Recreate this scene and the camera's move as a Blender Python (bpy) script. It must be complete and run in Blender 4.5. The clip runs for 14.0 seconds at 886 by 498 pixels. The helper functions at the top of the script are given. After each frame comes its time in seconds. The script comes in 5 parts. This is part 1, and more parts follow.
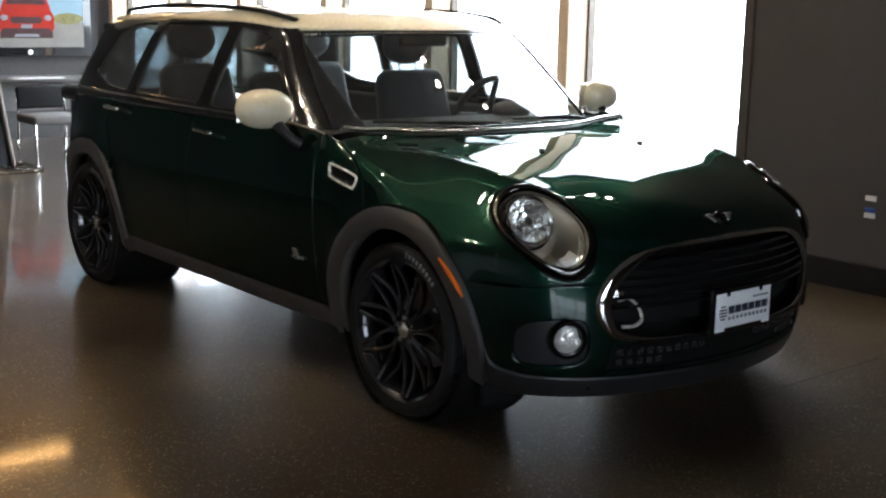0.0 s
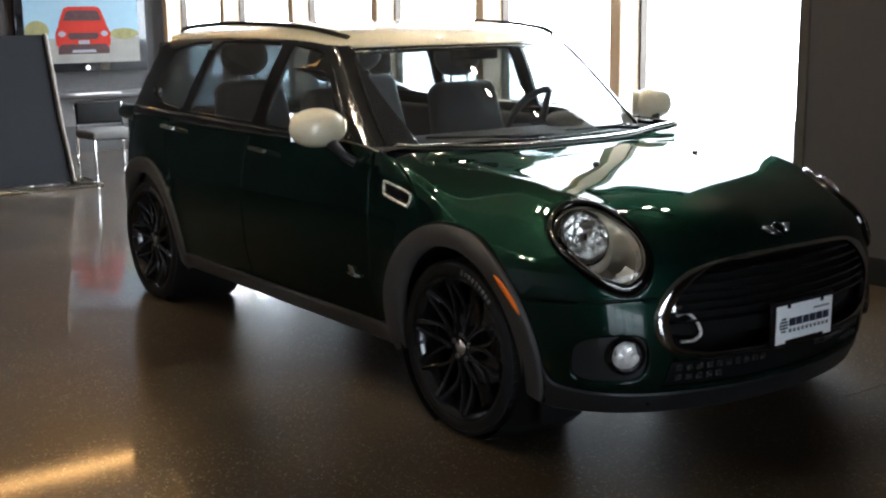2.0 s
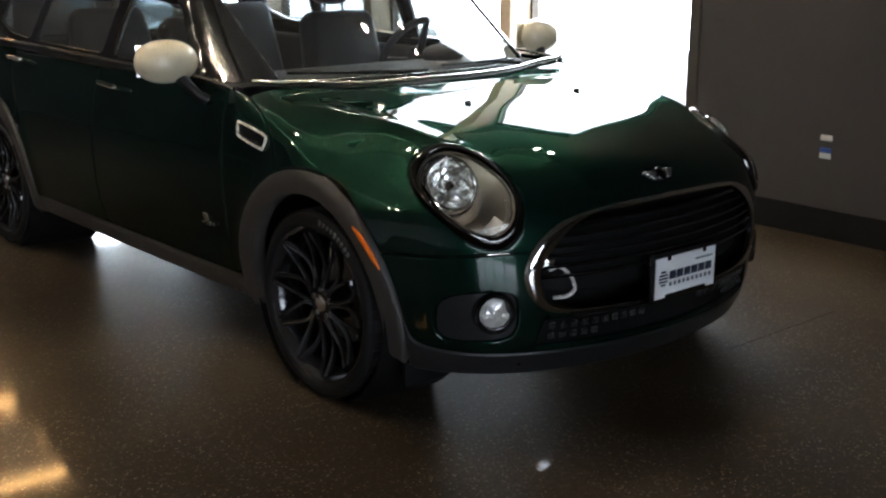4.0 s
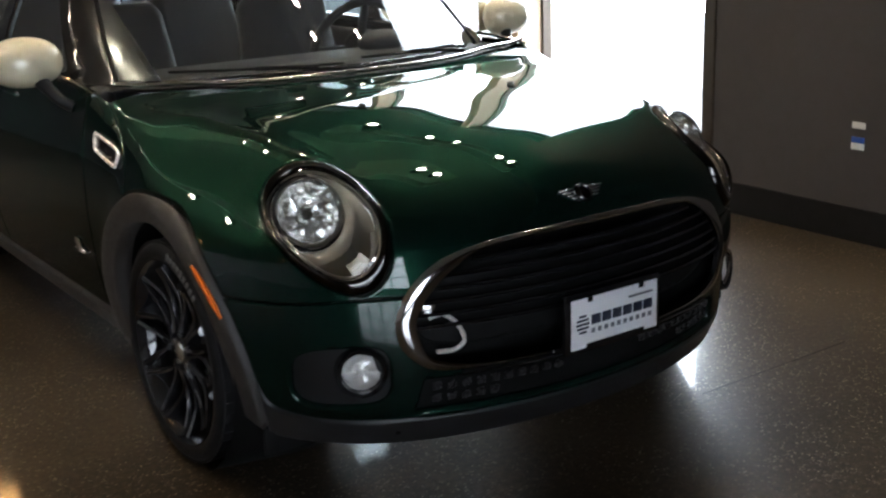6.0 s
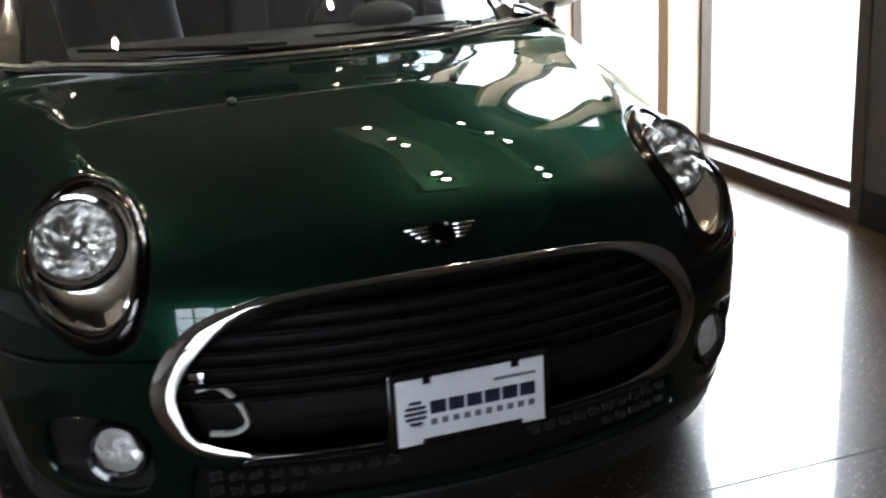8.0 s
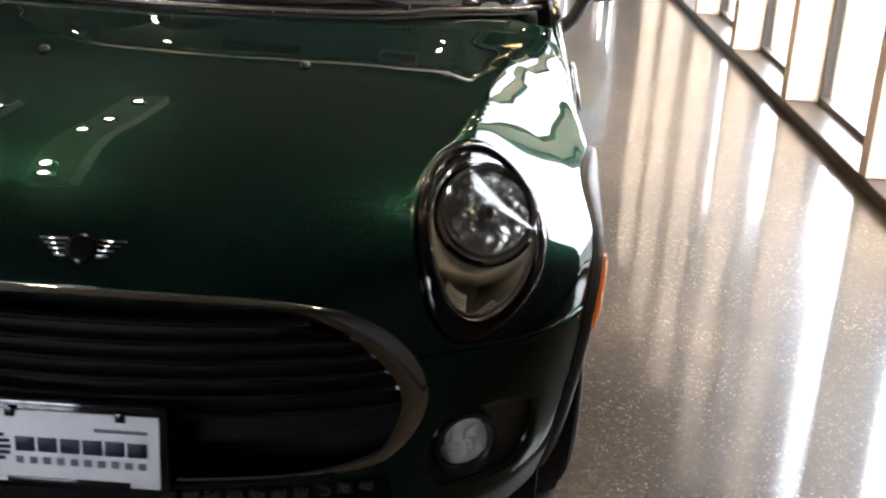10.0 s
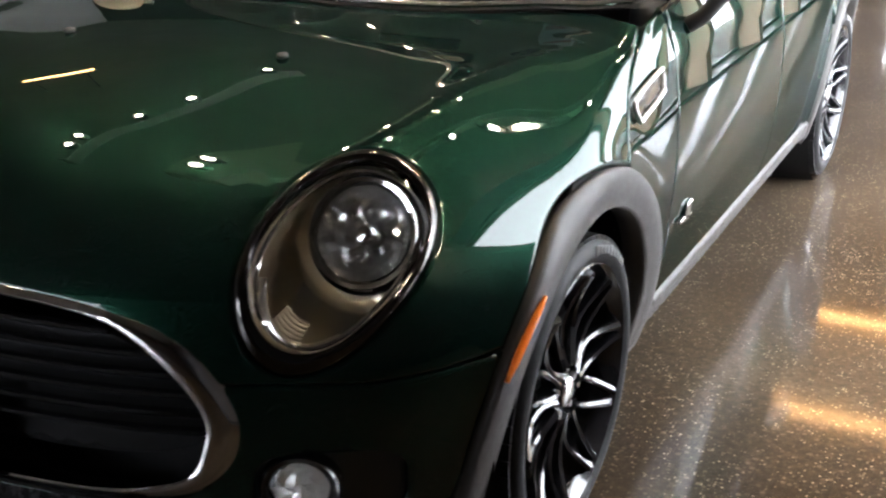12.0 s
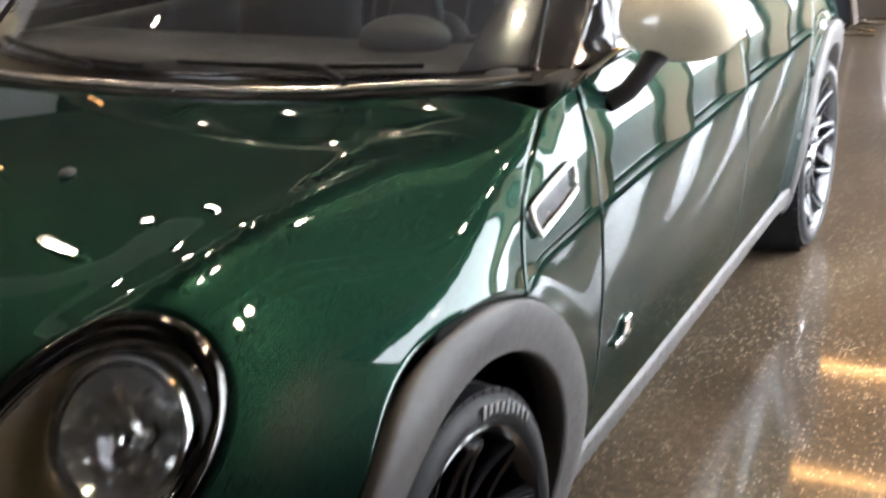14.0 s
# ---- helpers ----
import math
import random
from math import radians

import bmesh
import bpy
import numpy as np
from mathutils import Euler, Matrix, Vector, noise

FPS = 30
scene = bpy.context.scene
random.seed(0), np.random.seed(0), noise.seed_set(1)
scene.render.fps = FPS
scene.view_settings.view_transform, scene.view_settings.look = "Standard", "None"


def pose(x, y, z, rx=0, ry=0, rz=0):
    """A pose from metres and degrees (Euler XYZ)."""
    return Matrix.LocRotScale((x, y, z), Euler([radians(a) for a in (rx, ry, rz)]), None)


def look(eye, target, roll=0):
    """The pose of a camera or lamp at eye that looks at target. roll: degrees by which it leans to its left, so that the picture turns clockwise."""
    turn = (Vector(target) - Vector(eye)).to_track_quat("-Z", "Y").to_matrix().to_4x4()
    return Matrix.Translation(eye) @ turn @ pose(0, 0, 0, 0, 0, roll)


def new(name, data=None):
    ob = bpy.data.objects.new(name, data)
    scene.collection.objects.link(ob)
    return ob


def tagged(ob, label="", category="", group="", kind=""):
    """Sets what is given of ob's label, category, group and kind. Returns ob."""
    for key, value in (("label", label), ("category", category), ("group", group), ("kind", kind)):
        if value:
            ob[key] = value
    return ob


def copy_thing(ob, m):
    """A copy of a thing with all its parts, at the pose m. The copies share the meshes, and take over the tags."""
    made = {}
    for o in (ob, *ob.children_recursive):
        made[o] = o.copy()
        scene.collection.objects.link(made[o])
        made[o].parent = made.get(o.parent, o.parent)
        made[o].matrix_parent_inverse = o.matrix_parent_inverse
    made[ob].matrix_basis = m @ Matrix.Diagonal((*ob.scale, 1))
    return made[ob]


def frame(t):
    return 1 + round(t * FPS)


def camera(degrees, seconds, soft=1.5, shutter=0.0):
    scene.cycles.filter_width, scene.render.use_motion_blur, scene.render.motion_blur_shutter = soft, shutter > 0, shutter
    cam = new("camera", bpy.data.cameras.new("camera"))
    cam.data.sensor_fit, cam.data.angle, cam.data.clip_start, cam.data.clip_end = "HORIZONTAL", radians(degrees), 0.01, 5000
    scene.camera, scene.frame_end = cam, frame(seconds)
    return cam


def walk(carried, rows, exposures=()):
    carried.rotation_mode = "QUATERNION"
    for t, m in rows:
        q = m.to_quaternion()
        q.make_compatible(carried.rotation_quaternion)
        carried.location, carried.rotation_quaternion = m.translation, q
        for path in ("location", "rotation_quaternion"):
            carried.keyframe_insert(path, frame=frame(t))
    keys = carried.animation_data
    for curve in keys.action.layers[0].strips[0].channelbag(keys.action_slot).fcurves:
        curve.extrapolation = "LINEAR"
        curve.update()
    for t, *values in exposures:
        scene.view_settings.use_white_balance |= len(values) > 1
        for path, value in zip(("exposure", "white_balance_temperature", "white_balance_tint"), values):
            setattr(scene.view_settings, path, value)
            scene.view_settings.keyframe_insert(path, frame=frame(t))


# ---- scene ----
cam = camera(41.0, 14.0, soft=2.2, shutter=0.4)
PATH = [
    (0, (-3.28, -3.185, 1.402), (-2.043, -1.662, 1.015), 1.0),
    (0.5, (-3.273, -3.19, 1.47), (-2.064, -1.659, 1.031), 0.3),
    (1, (-3.277, -3.177, 1.458), (-2.08, -1.635, 1.021), 0.3),
    (1.5, (-3.272, -3.174, 1.451), (-2.111, -1.594, 1.058), -0.3),
    (2, (-3.272, -3.177, 1.464), (-2.11, -1.597, 1.075), -0.7),
    (2.5, (-3.255, -3.2, 1.451), (-2.048, -1.661, 1.032), -1.1),
    (3, (-3.167, -3.125, 1.454), (-1.908, -1.644, 0.983), -0.7),
    (3.5, (-2.995, -3.107, 1.456), (-1.749, -1.613, 0.991), -0.3),
    (3.7, (-2.977, -3.07, 1.459), (-1.707, -1.607, 0.961), -0.1),
    (5.8, (-2.119, -2.879, 1.454), (-1.0, -1.316, 0.902), -1.0),
    (6, (-1.99, -2.858, 1.443), (-0.884, -1.286, 0.891), -2.0),
    (6.5, (-1.712, -2.82, 1.411), (-0.691, -1.185, 0.879), -0.7),
    (7, (-1.355, -2.816, 1.389), (-0.541, -1.073, 0.844), -0.3),
    (7.5, (-1.007, -2.761, 1.381), (-0.321, -0.982, 0.777), -2.5),
    (8, (-0.705, -2.685, 1.372), (-0.077, -0.882, 0.777), -3.0),
    (8.5, (-0.311, -2.649, 1.38), (0.067, -0.795, 0.731), -0.6),
    (8.6, (-0.219, -2.64, 1.383), (0.11, -0.784, 0.714), -1.2),
    (9, (-0.003, -2.547, 1.359), (0.202, -0.666, 0.713), -0.4),
    (9.2, (0.119, -2.518, 1.373), (0.289, -0.637, 0.716), 1.1),
    (11.3, (1.299, -2.108, 1.457), (0.657, -0.366, 0.712), 1.3),
    (11.5, (1.398, -2.033, 1.411), (0.634, -0.335, 0.68), 1.0),
    (12, (1.554, -1.88, 1.403), (0.704, -0.224, 0.672), 0.1),
    (12.5, (1.648, -1.702, 1.409), (0.757, -0.072, 0.667), -1.1),
    (13, (1.719, -1.583, 1.364), (0.699, -0.014, 0.659), -1.4),
    (13.5, (1.673, -1.456, 1.38), (0.682, 0.11, 0.63), -1.1),
    (14, (1.535, -1.269, 1.362), (0.649, 0.399, 0.706), -2.6),
]
walk(cam, [(t, look(eye, target, roll)) for t, eye, target, roll in PATH], [(0.0, 1.95, 5850, 12), (6.0, 2.12, 5950, 13), (9.2, 2.4, 6050, 16), (11.3, 2.5, 6150, 18), (14.0, 2.5, 6150, 18)])

# ---------------------------------------------------------------- light
world = bpy.data.worlds.new("sky")
scene.world = world
world.use_nodes = True
_bg = world.node_tree.nodes["Background"]
_sky = world.node_tree.nodes.new("ShaderNodeTexSky")
_sky.sky_type = 'NISHITA'
_sky.sun_disc = False
_sky.sun_elevation, _sky.sun_rotation = radians(48), radians(100)
world.node_tree.links.new(_sky.outputs[0], _bg.inputs[0])
_bg.inputs[1].default_value = 0.07
sun = new("sun", bpy.data.lights.new("sun", 'SUN'))
sun.data.energy, sun.data.angle, sun.data.color = 2.2, radians(0.5), (1.0, 0.95, 0.88)
sun.matrix_world = look((30, 10, 36), (0, 6, 0))


# ---------------------------------------------------------------- materials
def material(name):
    m = bpy.data.materials.new(name)
    m.use_nodes = True
    nt = m.node_tree
    return m, nt, nt.nodes["Principled BSDF"]


def noise_node(nt, scale, detail=4.0, rough=0.55, coord="Object"):
    tc = nt.nodes.new("ShaderNodeTexCoord")
    n = nt.nodes.new("ShaderNodeTexNoise")
    n.inputs["Scale"].default_value, n.inputs["Detail"].default_value, n.inputs["Roughness"].default_value = scale, detail, rough
    nt.links.new(tc.outputs[coord], n.inputs["Vector"])
    return n


def ramp(nt, src, stops):
    r = nt.nodes.new("ShaderNodeValToRGB")
    while len(r.color_ramp.elements) < len(stops):
        r.color_ramp.elements.new(0.5)
    for e, (p, c) in zip(r.color_ramp.elements, stops):
        e.position = p
        e.color = (*c, 1.0) if len(c) == 3 else (c[0], c[0], c[0], 1.0)
    nt.links.new(src, r.inputs[0])
    return r


def bump(nt, src, strength, dist, bsdf):
    b = nt.nodes.new("ShaderNodeBump")
    b.inputs["Strength"].default_value, b.inputs["Distance"].default_value = strength, dist
    nt.links.new(src, b.inputs["Height"])
    nt.links.new(b.outputs[0], bsdf.inputs["Normal"])
    return b


def plain(name, color, rough=0.5, metal=0.0, coat=0.0, vary=0.25, scale=18.0, relief=0.0, relief_scale=300.0, emit=0.0, spec=0.5):
    """A surface with two scales of variation in colour and roughness."""
    m, nt, b = material(name)
    big, small = noise_node(nt, scale), noise_node(nt, scale * 9, 6.0)
    mix = nt.nodes.new("ShaderNodeMix")
    mix.inputs[0].default_value = 0.4
    nt.links.new(big.outputs[0], mix.inputs[2])
    nt.links.new(small.outputs[0], mix.inputs[3])
    lo, hi = [c * (1 - vary) for c in color], [min(1.0, c * (1 + vary)) for c in color]
    r = ramp(nt, mix.outputs[0], ((0.3, lo), (0.7, hi)))
    nt.links.new(r.outputs[0], b.inputs["Base Color"])
    rr = ramp(nt, small.outputs[0], ((0.3, (max(0.0, rough * 0.85),)), (0.7, (min(1.0, rough * 1.15),))))
    nt.links.new(rr.outputs[0], b.inputs["Roughness"])
    b.inputs["Metallic"].default_value = metal
    b.inputs["Specular IOR Level"].default_value = spec
    b.inputs["Coat Weight"].default_value = coat
    b.inputs["Coat Roughness"].default_value = 0.03
    if relief:
        rn = noise_node(nt, relief_scale, 3.0)
        bump(nt, rn.outputs[0], relief, 0.002, b)
    if emit:
        nt.links.new(r.outputs[0], b.inputs["Emission Color"])
        b.inputs["Emission Strength"].default_value = emit
    return m


def car_paint():
    """Dark green metallic paint: fine flake under a clear coat."""
    m, nt, b = material("green_car_paint")
    tc = nt.nodes.new("ShaderNodeTexCoord")
    v = nt.nodes.new("ShaderNodeTexVoronoi")
    v.inputs["Scale"].default_value = 1400
    nt.links.new(tc.outputs["Object"], v.inputs["Vector"])
    # a dark green ground coat under the clear coat, and a veil of metal flake that scatters green
    ground = ramp(nt, noise_node(nt, 3.0, 3.0).outputs[0], ((0.35, (0.0019, 0.0080, 0.0068)), (0.65, (0.0023, 0.0096, 0.0080))))
    nt.links.new(ground.outputs[0], b.inputs["Base Color"])
    b.inputs["Roughness"].default_value = 0.5
    b.inputs["Specular IOR Level"].default_value = 0.0
    b.inputs["Coat Weight"].default_value = 1.0
    b.inputs["Coat IOR"].default_value = 1.5
    b.inputs["Coat Roughness"].default_value = 0.015
    flake, veil = nt.nodes.new("ShaderNodeBsdfGlossy"), nt.nodes.new("ShaderNodeMixShader")
    r = ramp(nt, v.outputs["Color"], ((0.0, (0.0055, 0.0200, 0.0125)), (0.6, (0.0090, 0.0365, 0.0220)), (1.0, (0.015, 0.072, 0.044))))
    nt.links.new(r.outputs[0], flake.inputs["Color"])
    flake.inputs["Roughness"].default_value = 0.29
    veil.inputs[0].default_value = 0.3
    nt.links.new(b.outputs[0], veil.inputs[1])
    nt.links.new(flake.outputs[0], veil.inputs[2])
    nt.links.new(veil.outputs[0], nt.nodes["Material Output"].inputs[0])
    n = noise_node(nt, 9.0, 2.0)
    cb = nt.nodes.new("ShaderNodeBump")
    cb.inputs["Strength"].default_value, cb.inputs["Distance"].default_value = 0.012, 0.004
    nt.links.new(n.outputs[0], cb.inputs["Height"])
    nt.links.new(cb.outputs[0], b.inputs["Coat Normal"])
    return m


def glass(name, tint, ior=1.5, rough=0.0, haze=0.0):
    """A thin pane: what lies behind it, tinted, under a Fresnel gloss."""
    m, nt, b = material(name)
    nt.nodes.remove(b)
    out = nt.nodes["Material Output"]
    t, g, lw, pw, f, mx = (nt.nodes.new("ShaderNode" + k) for k in ("BsdfTransparent", "BsdfGlossy", "LayerWeight", "Math", "Math", "MixShader"))
    pw.operation, f.operation, f.use_clamp = 'POWER', 'MULTIPLY_ADD', True
    pw.inputs[1].default_value = 4.5
    r0 = ((ior - 1) / (ior + 1)) ** 2
    f.inputs[1].default_value, f.inputs[2].default_value = 1 - r0, r0
    lw.inputs[0].default_value = 0.5
    nt.links.new(lw.outputs["Facing"], pw.inputs[0])
    nt.links.new(pw.outputs[0], f.inputs[0])
    t.inputs[0].default_value = (*tint, 1)
    g.inputs["Roughness"].default_value = rough
    nt.links.new(f.outputs[0], mx.inputs[0])
    nt.links.new(t.outputs[0], mx.inputs[1])
    nt.links.new(g.outputs[0], mx.inputs[2])
    last = mx
    if haze:
        # a pale diffuse share imitates the glare haze on the glass, uneven in patches
        df, mx2 = nt.nodes.new("ShaderNodeBsdfDiffuse"), nt.nodes.new("ShaderNodeMixShader")
        df.inputs[0].default_value = (0.62, 0.64, 0.68, 1)
        haze_mix = ramp(nt, noise_node(nt, 3.0, 5.0).outputs[0], ((0.3, (haze * 0.7,)), (0.7, (haze * 1.3,))))
        nt.links.new(haze_mix.outputs[0], mx2.inputs[0])
        nt.links.new(mx.outputs[0], mx2.inputs[1])
        nt.links.new(df.outputs[0], mx2.inputs[2])
        last = mx2
    nt.links.new(last.outputs[0], out.inputs[0])
    return m


def floor_concrete():
    """Polished brown concrete with exposed pale and dark aggregate under a sealer."""
    m, nt, b = material("polished_aggregate_concrete")
    tc = nt.nodes.new("ShaderNodeTexCoord")
    layers = []
    for scale, lo, hi in ((190.0, 0.55, 0.65), (118.0, 0.72, 0.76), (68.0, 0.78, 0.81)):
        v = nt.nodes.new("ShaderNodeTexVoronoi")
        v.inputs["Scale"].default_value = scale
        nt.links.new(tc.outputs["Object"], v.inputs["Vector"])
        sep = nt.nodes.new("ShaderNodeSeparateColor")
        nt.links.new(v.outputs["Color"], sep.inputs[0])
        pick = ramp(nt, sep.outputs[0], ((lo, (0.0,)), (hi, (1.0,))))
        near = ramp(nt, v.outputs["Distance"], ((0.32, (1.0,)), (0.46, (0.0,))))
        mul = nt.nodes.new("ShaderNodeMath")
        mul.operation = 'MULTIPLY'
        nt.links.new(pick.outputs[0], mul.inputs[0])
        nt.links.new(near.outputs[0], mul.inputs[1])
        layers.append((mul, sep))
    big, mid = noise_node(nt, 0.9, 3.0), noise_node(nt, 46.0, 6.0, 0.7)
    mx0 = nt.nodes.new("ShaderNodeMix")
    mx0.inputs[0].default_value = 0.5
    nt.links.new(big.outputs[0], mx0.inputs[2])
    nt.links.new(mid.outputs[0], mx0.inputs[3])
    base = ramp(nt, mx0.outputs[0], ((0.40, (0.014, 0.0095, 0.0056)), (0.5, (0.039, 0.028, 0.0168)), (0.60, (0.090, 0.067, 0.042))))
    col = base.outputs[0]
    patch = ramp(nt, noise_node(nt, 2.6, 3.0).outputs[0], ((0.38, (0.25,)), (0.58, (1.0,))))
    for (mul, sep), (a, c) in zip(layers, (((0.045, 0.036, 0.026), (0.10, 0.084, 0.064)), ((0.07, 0.055, 0.038), (0.42, 0.36, 0.26)), ((0.05, 0.038, 0.025), (0.17, 0.138, 0.095)))):
        stone = ramp(nt, sep.outputs[1], ((0.1, a), (0.9, c)))
        mx = nt.nodes.new("ShaderNodeMix")
        mx.data_type = 'RGBA'
        worn = nt.nodes.new("ShaderNodeMath")
        worn.operation = 'MULTIPLY'
        nt.links.new(mul.outputs[0], worn.inputs[0])
        nt.links.new(patch.outputs[0], worn.inputs[1])
        nt.links.new(worn.outputs[0], mx.inputs[0])
        nt.links.new(col, mx.inputs[6])
        nt.links.new(stone.outputs[0], mx.inputs[7])
        col = mx.outputs[2]
    nt.links.new(col, b.inputs["Base Color"])
    rr = ramp(nt, big.outputs[0], ((0.2, (0.26,)), (0.8, (0.36,))))
    nt.links.new(rr.outputs[0], b.inputs["Roughness"])
    b.inputs["IOR"].default_value = 1.5
    sealer = ramp(nt, mid.outputs[0], ((0.38, (0.45,)), (0.62, (0.95,))))
    nt.links.new(sealer.outputs[0], b.inputs["Coat Weight"])
    b.inputs["Coat IOR"].default_value = 1.48
    b.inputs["Specular IOR Level"].default_value = 0.2
    cr = ramp(nt, mx0.outputs[0], ((0.3, (0.05,)), (0.7, (0.085,))))
    nt.links.new(cr.outputs[0], b.inputs["Coat Roughness"])
    return m


PAINT = car_paint()
CREAM = plain("cream_car_paint", (0.78, 0.70, 0.50), 0.3, coat=1.0, vary=0.03, scale=6)
CHROME = plain("chrome", (0.82, 0.82, 0.80), 0.06, 1.0, vary=0.03)
GLOSS_BLACK = plain("gloss_black_plastic", (0.008, 0.008, 0.009), 0.12, coat=0.5, vary=0.2, spec=0.4)
TRIM = plain("grained_grey_plastic_trim", (0.040, 0.036, 0.033), 0.52, vary=0.12, scale=8, relief=0.35, relief_scale=900, spec=0.6)
# the plastic trim again, with the shade low on the nose put into its colour
SHADED_TRIM = plain("shaded_plastic_trim", (0.013, 0.013, 0.0135), 0.38, vary=0.15, scale=8, relief=0.2, relief_scale=900, spec=0.45)
BRIGHT_TRIM = plain("brushed_bright_trim", (0.80, 0.79, 0.76), 0.24, 1.0, vary=0.05)
BLACK = plain("matt_black_plastic", (0.006, 0.006, 0.006), 0.6, vary=0.3, spec=0.15)
RUBBER = plain("tyre_rubber", (0.011, 0.011, 0.0115), 0.5, vary=0.25, scale=12, relief=0.2, relief_scale=500, spec=0.14)
RUBBER_MARK = plain("raised_rubber_marking", (0.16, 0.16, 0.16), 0.5, vary=0.1)
ALLOY = plain("black_gloss_alloy", (0.008, 0.008, 0.009), 0.16, 0.0, coat=0.6, vary=0.2, spec=0.3)
STEEL = plain("brake_steel", (0.30, 0.29, 0.28), 0.38, 1.0, vary=0.2, scale=30)
ORANGE = plain("amber_reflector_plastic", (0.90, 0.20, 0.015), 0.25, coat=0.8, vary=0.08, scale=90)
RED = plain("red_lamp_plastic", (0.42, 0.02, 0.02), 0.2, coat=0.8, vary=0.1)
REFLECTOR = plain("bright_reflector", (0.93, 0.93, 0.92), 0.13, 0.9, vary=0.05, scale=60)
RING_CHROME = plain("grille_ring_chrome", (0.58, 0.57, 0.56), 0.08, 1.0, vary=0.03)
DARK_CHROME = plain("smoked_chrome", (0.065, 0.063, 0.061), 0.06, 1.0, vary=0.03)
SLEEVE = plain("satin_lamp_sleeve", (0.86, 0.84, 0.79), 0.20, 0.8, vary=0.03)
BOWL = plain("smoked_lamp_bowl", (0.80, 0.74, 0.62), 0.22, 0.6, vary=0.02, scale=2)
SATIN = plain("satin_lamp_bezel", (0.88, 0.86, 0.82), 0.26, 0.3, vary=0.03, scale=6)
SILVER = plain("textured_silver_reflector", (0.74, 0.73, 0.71), 0.20, 0.35, vary=0.12, scale=90)
CELL = plain("grey_grid_plastic", (0.018, 0.018, 0.019), 0.28, vary=0.15)
WHITE = plain("white_printed_card", (0.84, 0.85, 0.86), 0.45, vary=0.03)
NAVY = plain("navy_print", (0.008, 0.011, 0.030), 0.45, vary=0.1)
GREY_PRINT = plain("grey_print", (0.16, 0.165, 0.19), 0.45, vary=0.1)
SCREEN_GLASS = glass("windscreen_glass", (0.62, 0.67, 0.67), 1.55, 0.0, 0.028)
DARK_GLASS = glass("tinted_glass", (0.24, 0.27, 0.28), 1.5, 0.0, 0.035)
LENS = glass("clear_lamp_lens", (0.93, 0.93, 0.92), 1.45)
CABIN = plain("dark_cabin_plastic", (0.030, 0.030, 0.032), 0.6, vary=0.25, relief=0.2)
LEATHER = plain("black_leather", (0.020, 0.021, 0.024), 0.45, vary=0.25, scale=25, relief=0.4, relief_scale=220)
FLOOR = floor_concrete()
CHARCOAL = plain("charcoal_wall_paint", (0.060, 0.052, 0.048), 0.62, vary=0.10, scale=2.0, relief=0.15, relief_scale=160)
BOUNCE_GREY = plain("bounce_grey_wall_paint", (0.48, 0.46, 0.44), 0.7, vary=0.06, scale=2.0, relief=0.15, relief_scale=160)
BASEBOARD = plain("black_rubber_base", (0.014, 0.013, 0.0125), 0.5, vary=0.2, spec=0.15)
BRONZE = plain("dark_bronze_aluminium", (0.085, 0.068, 0.054), 0.38, 0.6, vary=0.15)
TAN = plain("tan_painted_column", (0.68, 0.52, 0.36), 0.6, vary=0.08, scale=3.0, relief=0.1)
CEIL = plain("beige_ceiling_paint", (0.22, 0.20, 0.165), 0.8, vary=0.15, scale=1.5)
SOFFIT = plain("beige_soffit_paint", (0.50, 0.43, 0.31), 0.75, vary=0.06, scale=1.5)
LAMP_GLOW = plain("warm_lamp_face", (1.0, 0.80, 0.52), 0.4, vary=0.0, emit=190.0)
TUBE_GLOW = plain("linear_lamp_face", (1.0, 0.52, 0.16), 0.4, vary=0.0, emit=10.0)
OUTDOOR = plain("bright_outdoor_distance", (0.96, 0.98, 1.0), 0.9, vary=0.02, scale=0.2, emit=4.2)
# weaker glow on the south side, to keep light off the car's nose
OUTDOOR_SOUTH = plain("dimmed_outdoor_distance", (0.90, 0.96, 1.0), 0.9, vary=0.05, scale=0.2, emit=2.4)
PANE = glass("shopfront_glass", (0.93, 0.95, 0.94), 1.3)
SEAT_GREY = plain("grey_upholstery", (0.10, 0.095, 0.09), 0.8, vary=0.12, relief=0.3)
DESK = plain("dark_laminate", (0.038, 0.034, 0.032), 0.4, vary=0.15)
BOARD = plain("matt_black_board", (0.010, 0.0105, 0.013), 0.6, vary=0.15, scale=4, spec=0.2)
# charcoal wall paint darkened to hold the shade at the north end
SHADED_CHARCOAL = plain("shaded_charcoal_wall_paint", (0.034, 0.032, 0.031), 0.7, vary=0.10, scale=2.0, relief=0.15, relief_scale=160)
PAPER = plain("white_paper", (0.7, 0.7, 0.7), 0.7, vary=0.04)
THIN_CARD, _nt, _b = material("thin_white_card")
_tr, _ad = _nt.nodes.new("ShaderNodeBsdfTranslucent"), _nt.nodes.new("ShaderNodeMixShader")
_b.inputs["Base Color"].default_value = _tr.inputs[0].default_value = (0.85, 0.85, 0.84, 1)
_nt.links.new(_b.outputs[0], _ad.inputs[1]), _nt.links.new(_tr.outputs[0], _ad.inputs[2])
_nt.links.new(_ad.outputs[0], _nt.nodes["Material Output"].inputs[0])
PLASTIC_WHITE = plain("white_socket_plastic", (0.75, 0.74, 0.72), 0.4, vary=0.03)
BLUE = plain("blue_socket_plastic", (0.04, 0.10, 0.42), 0.4, vary=0.05)
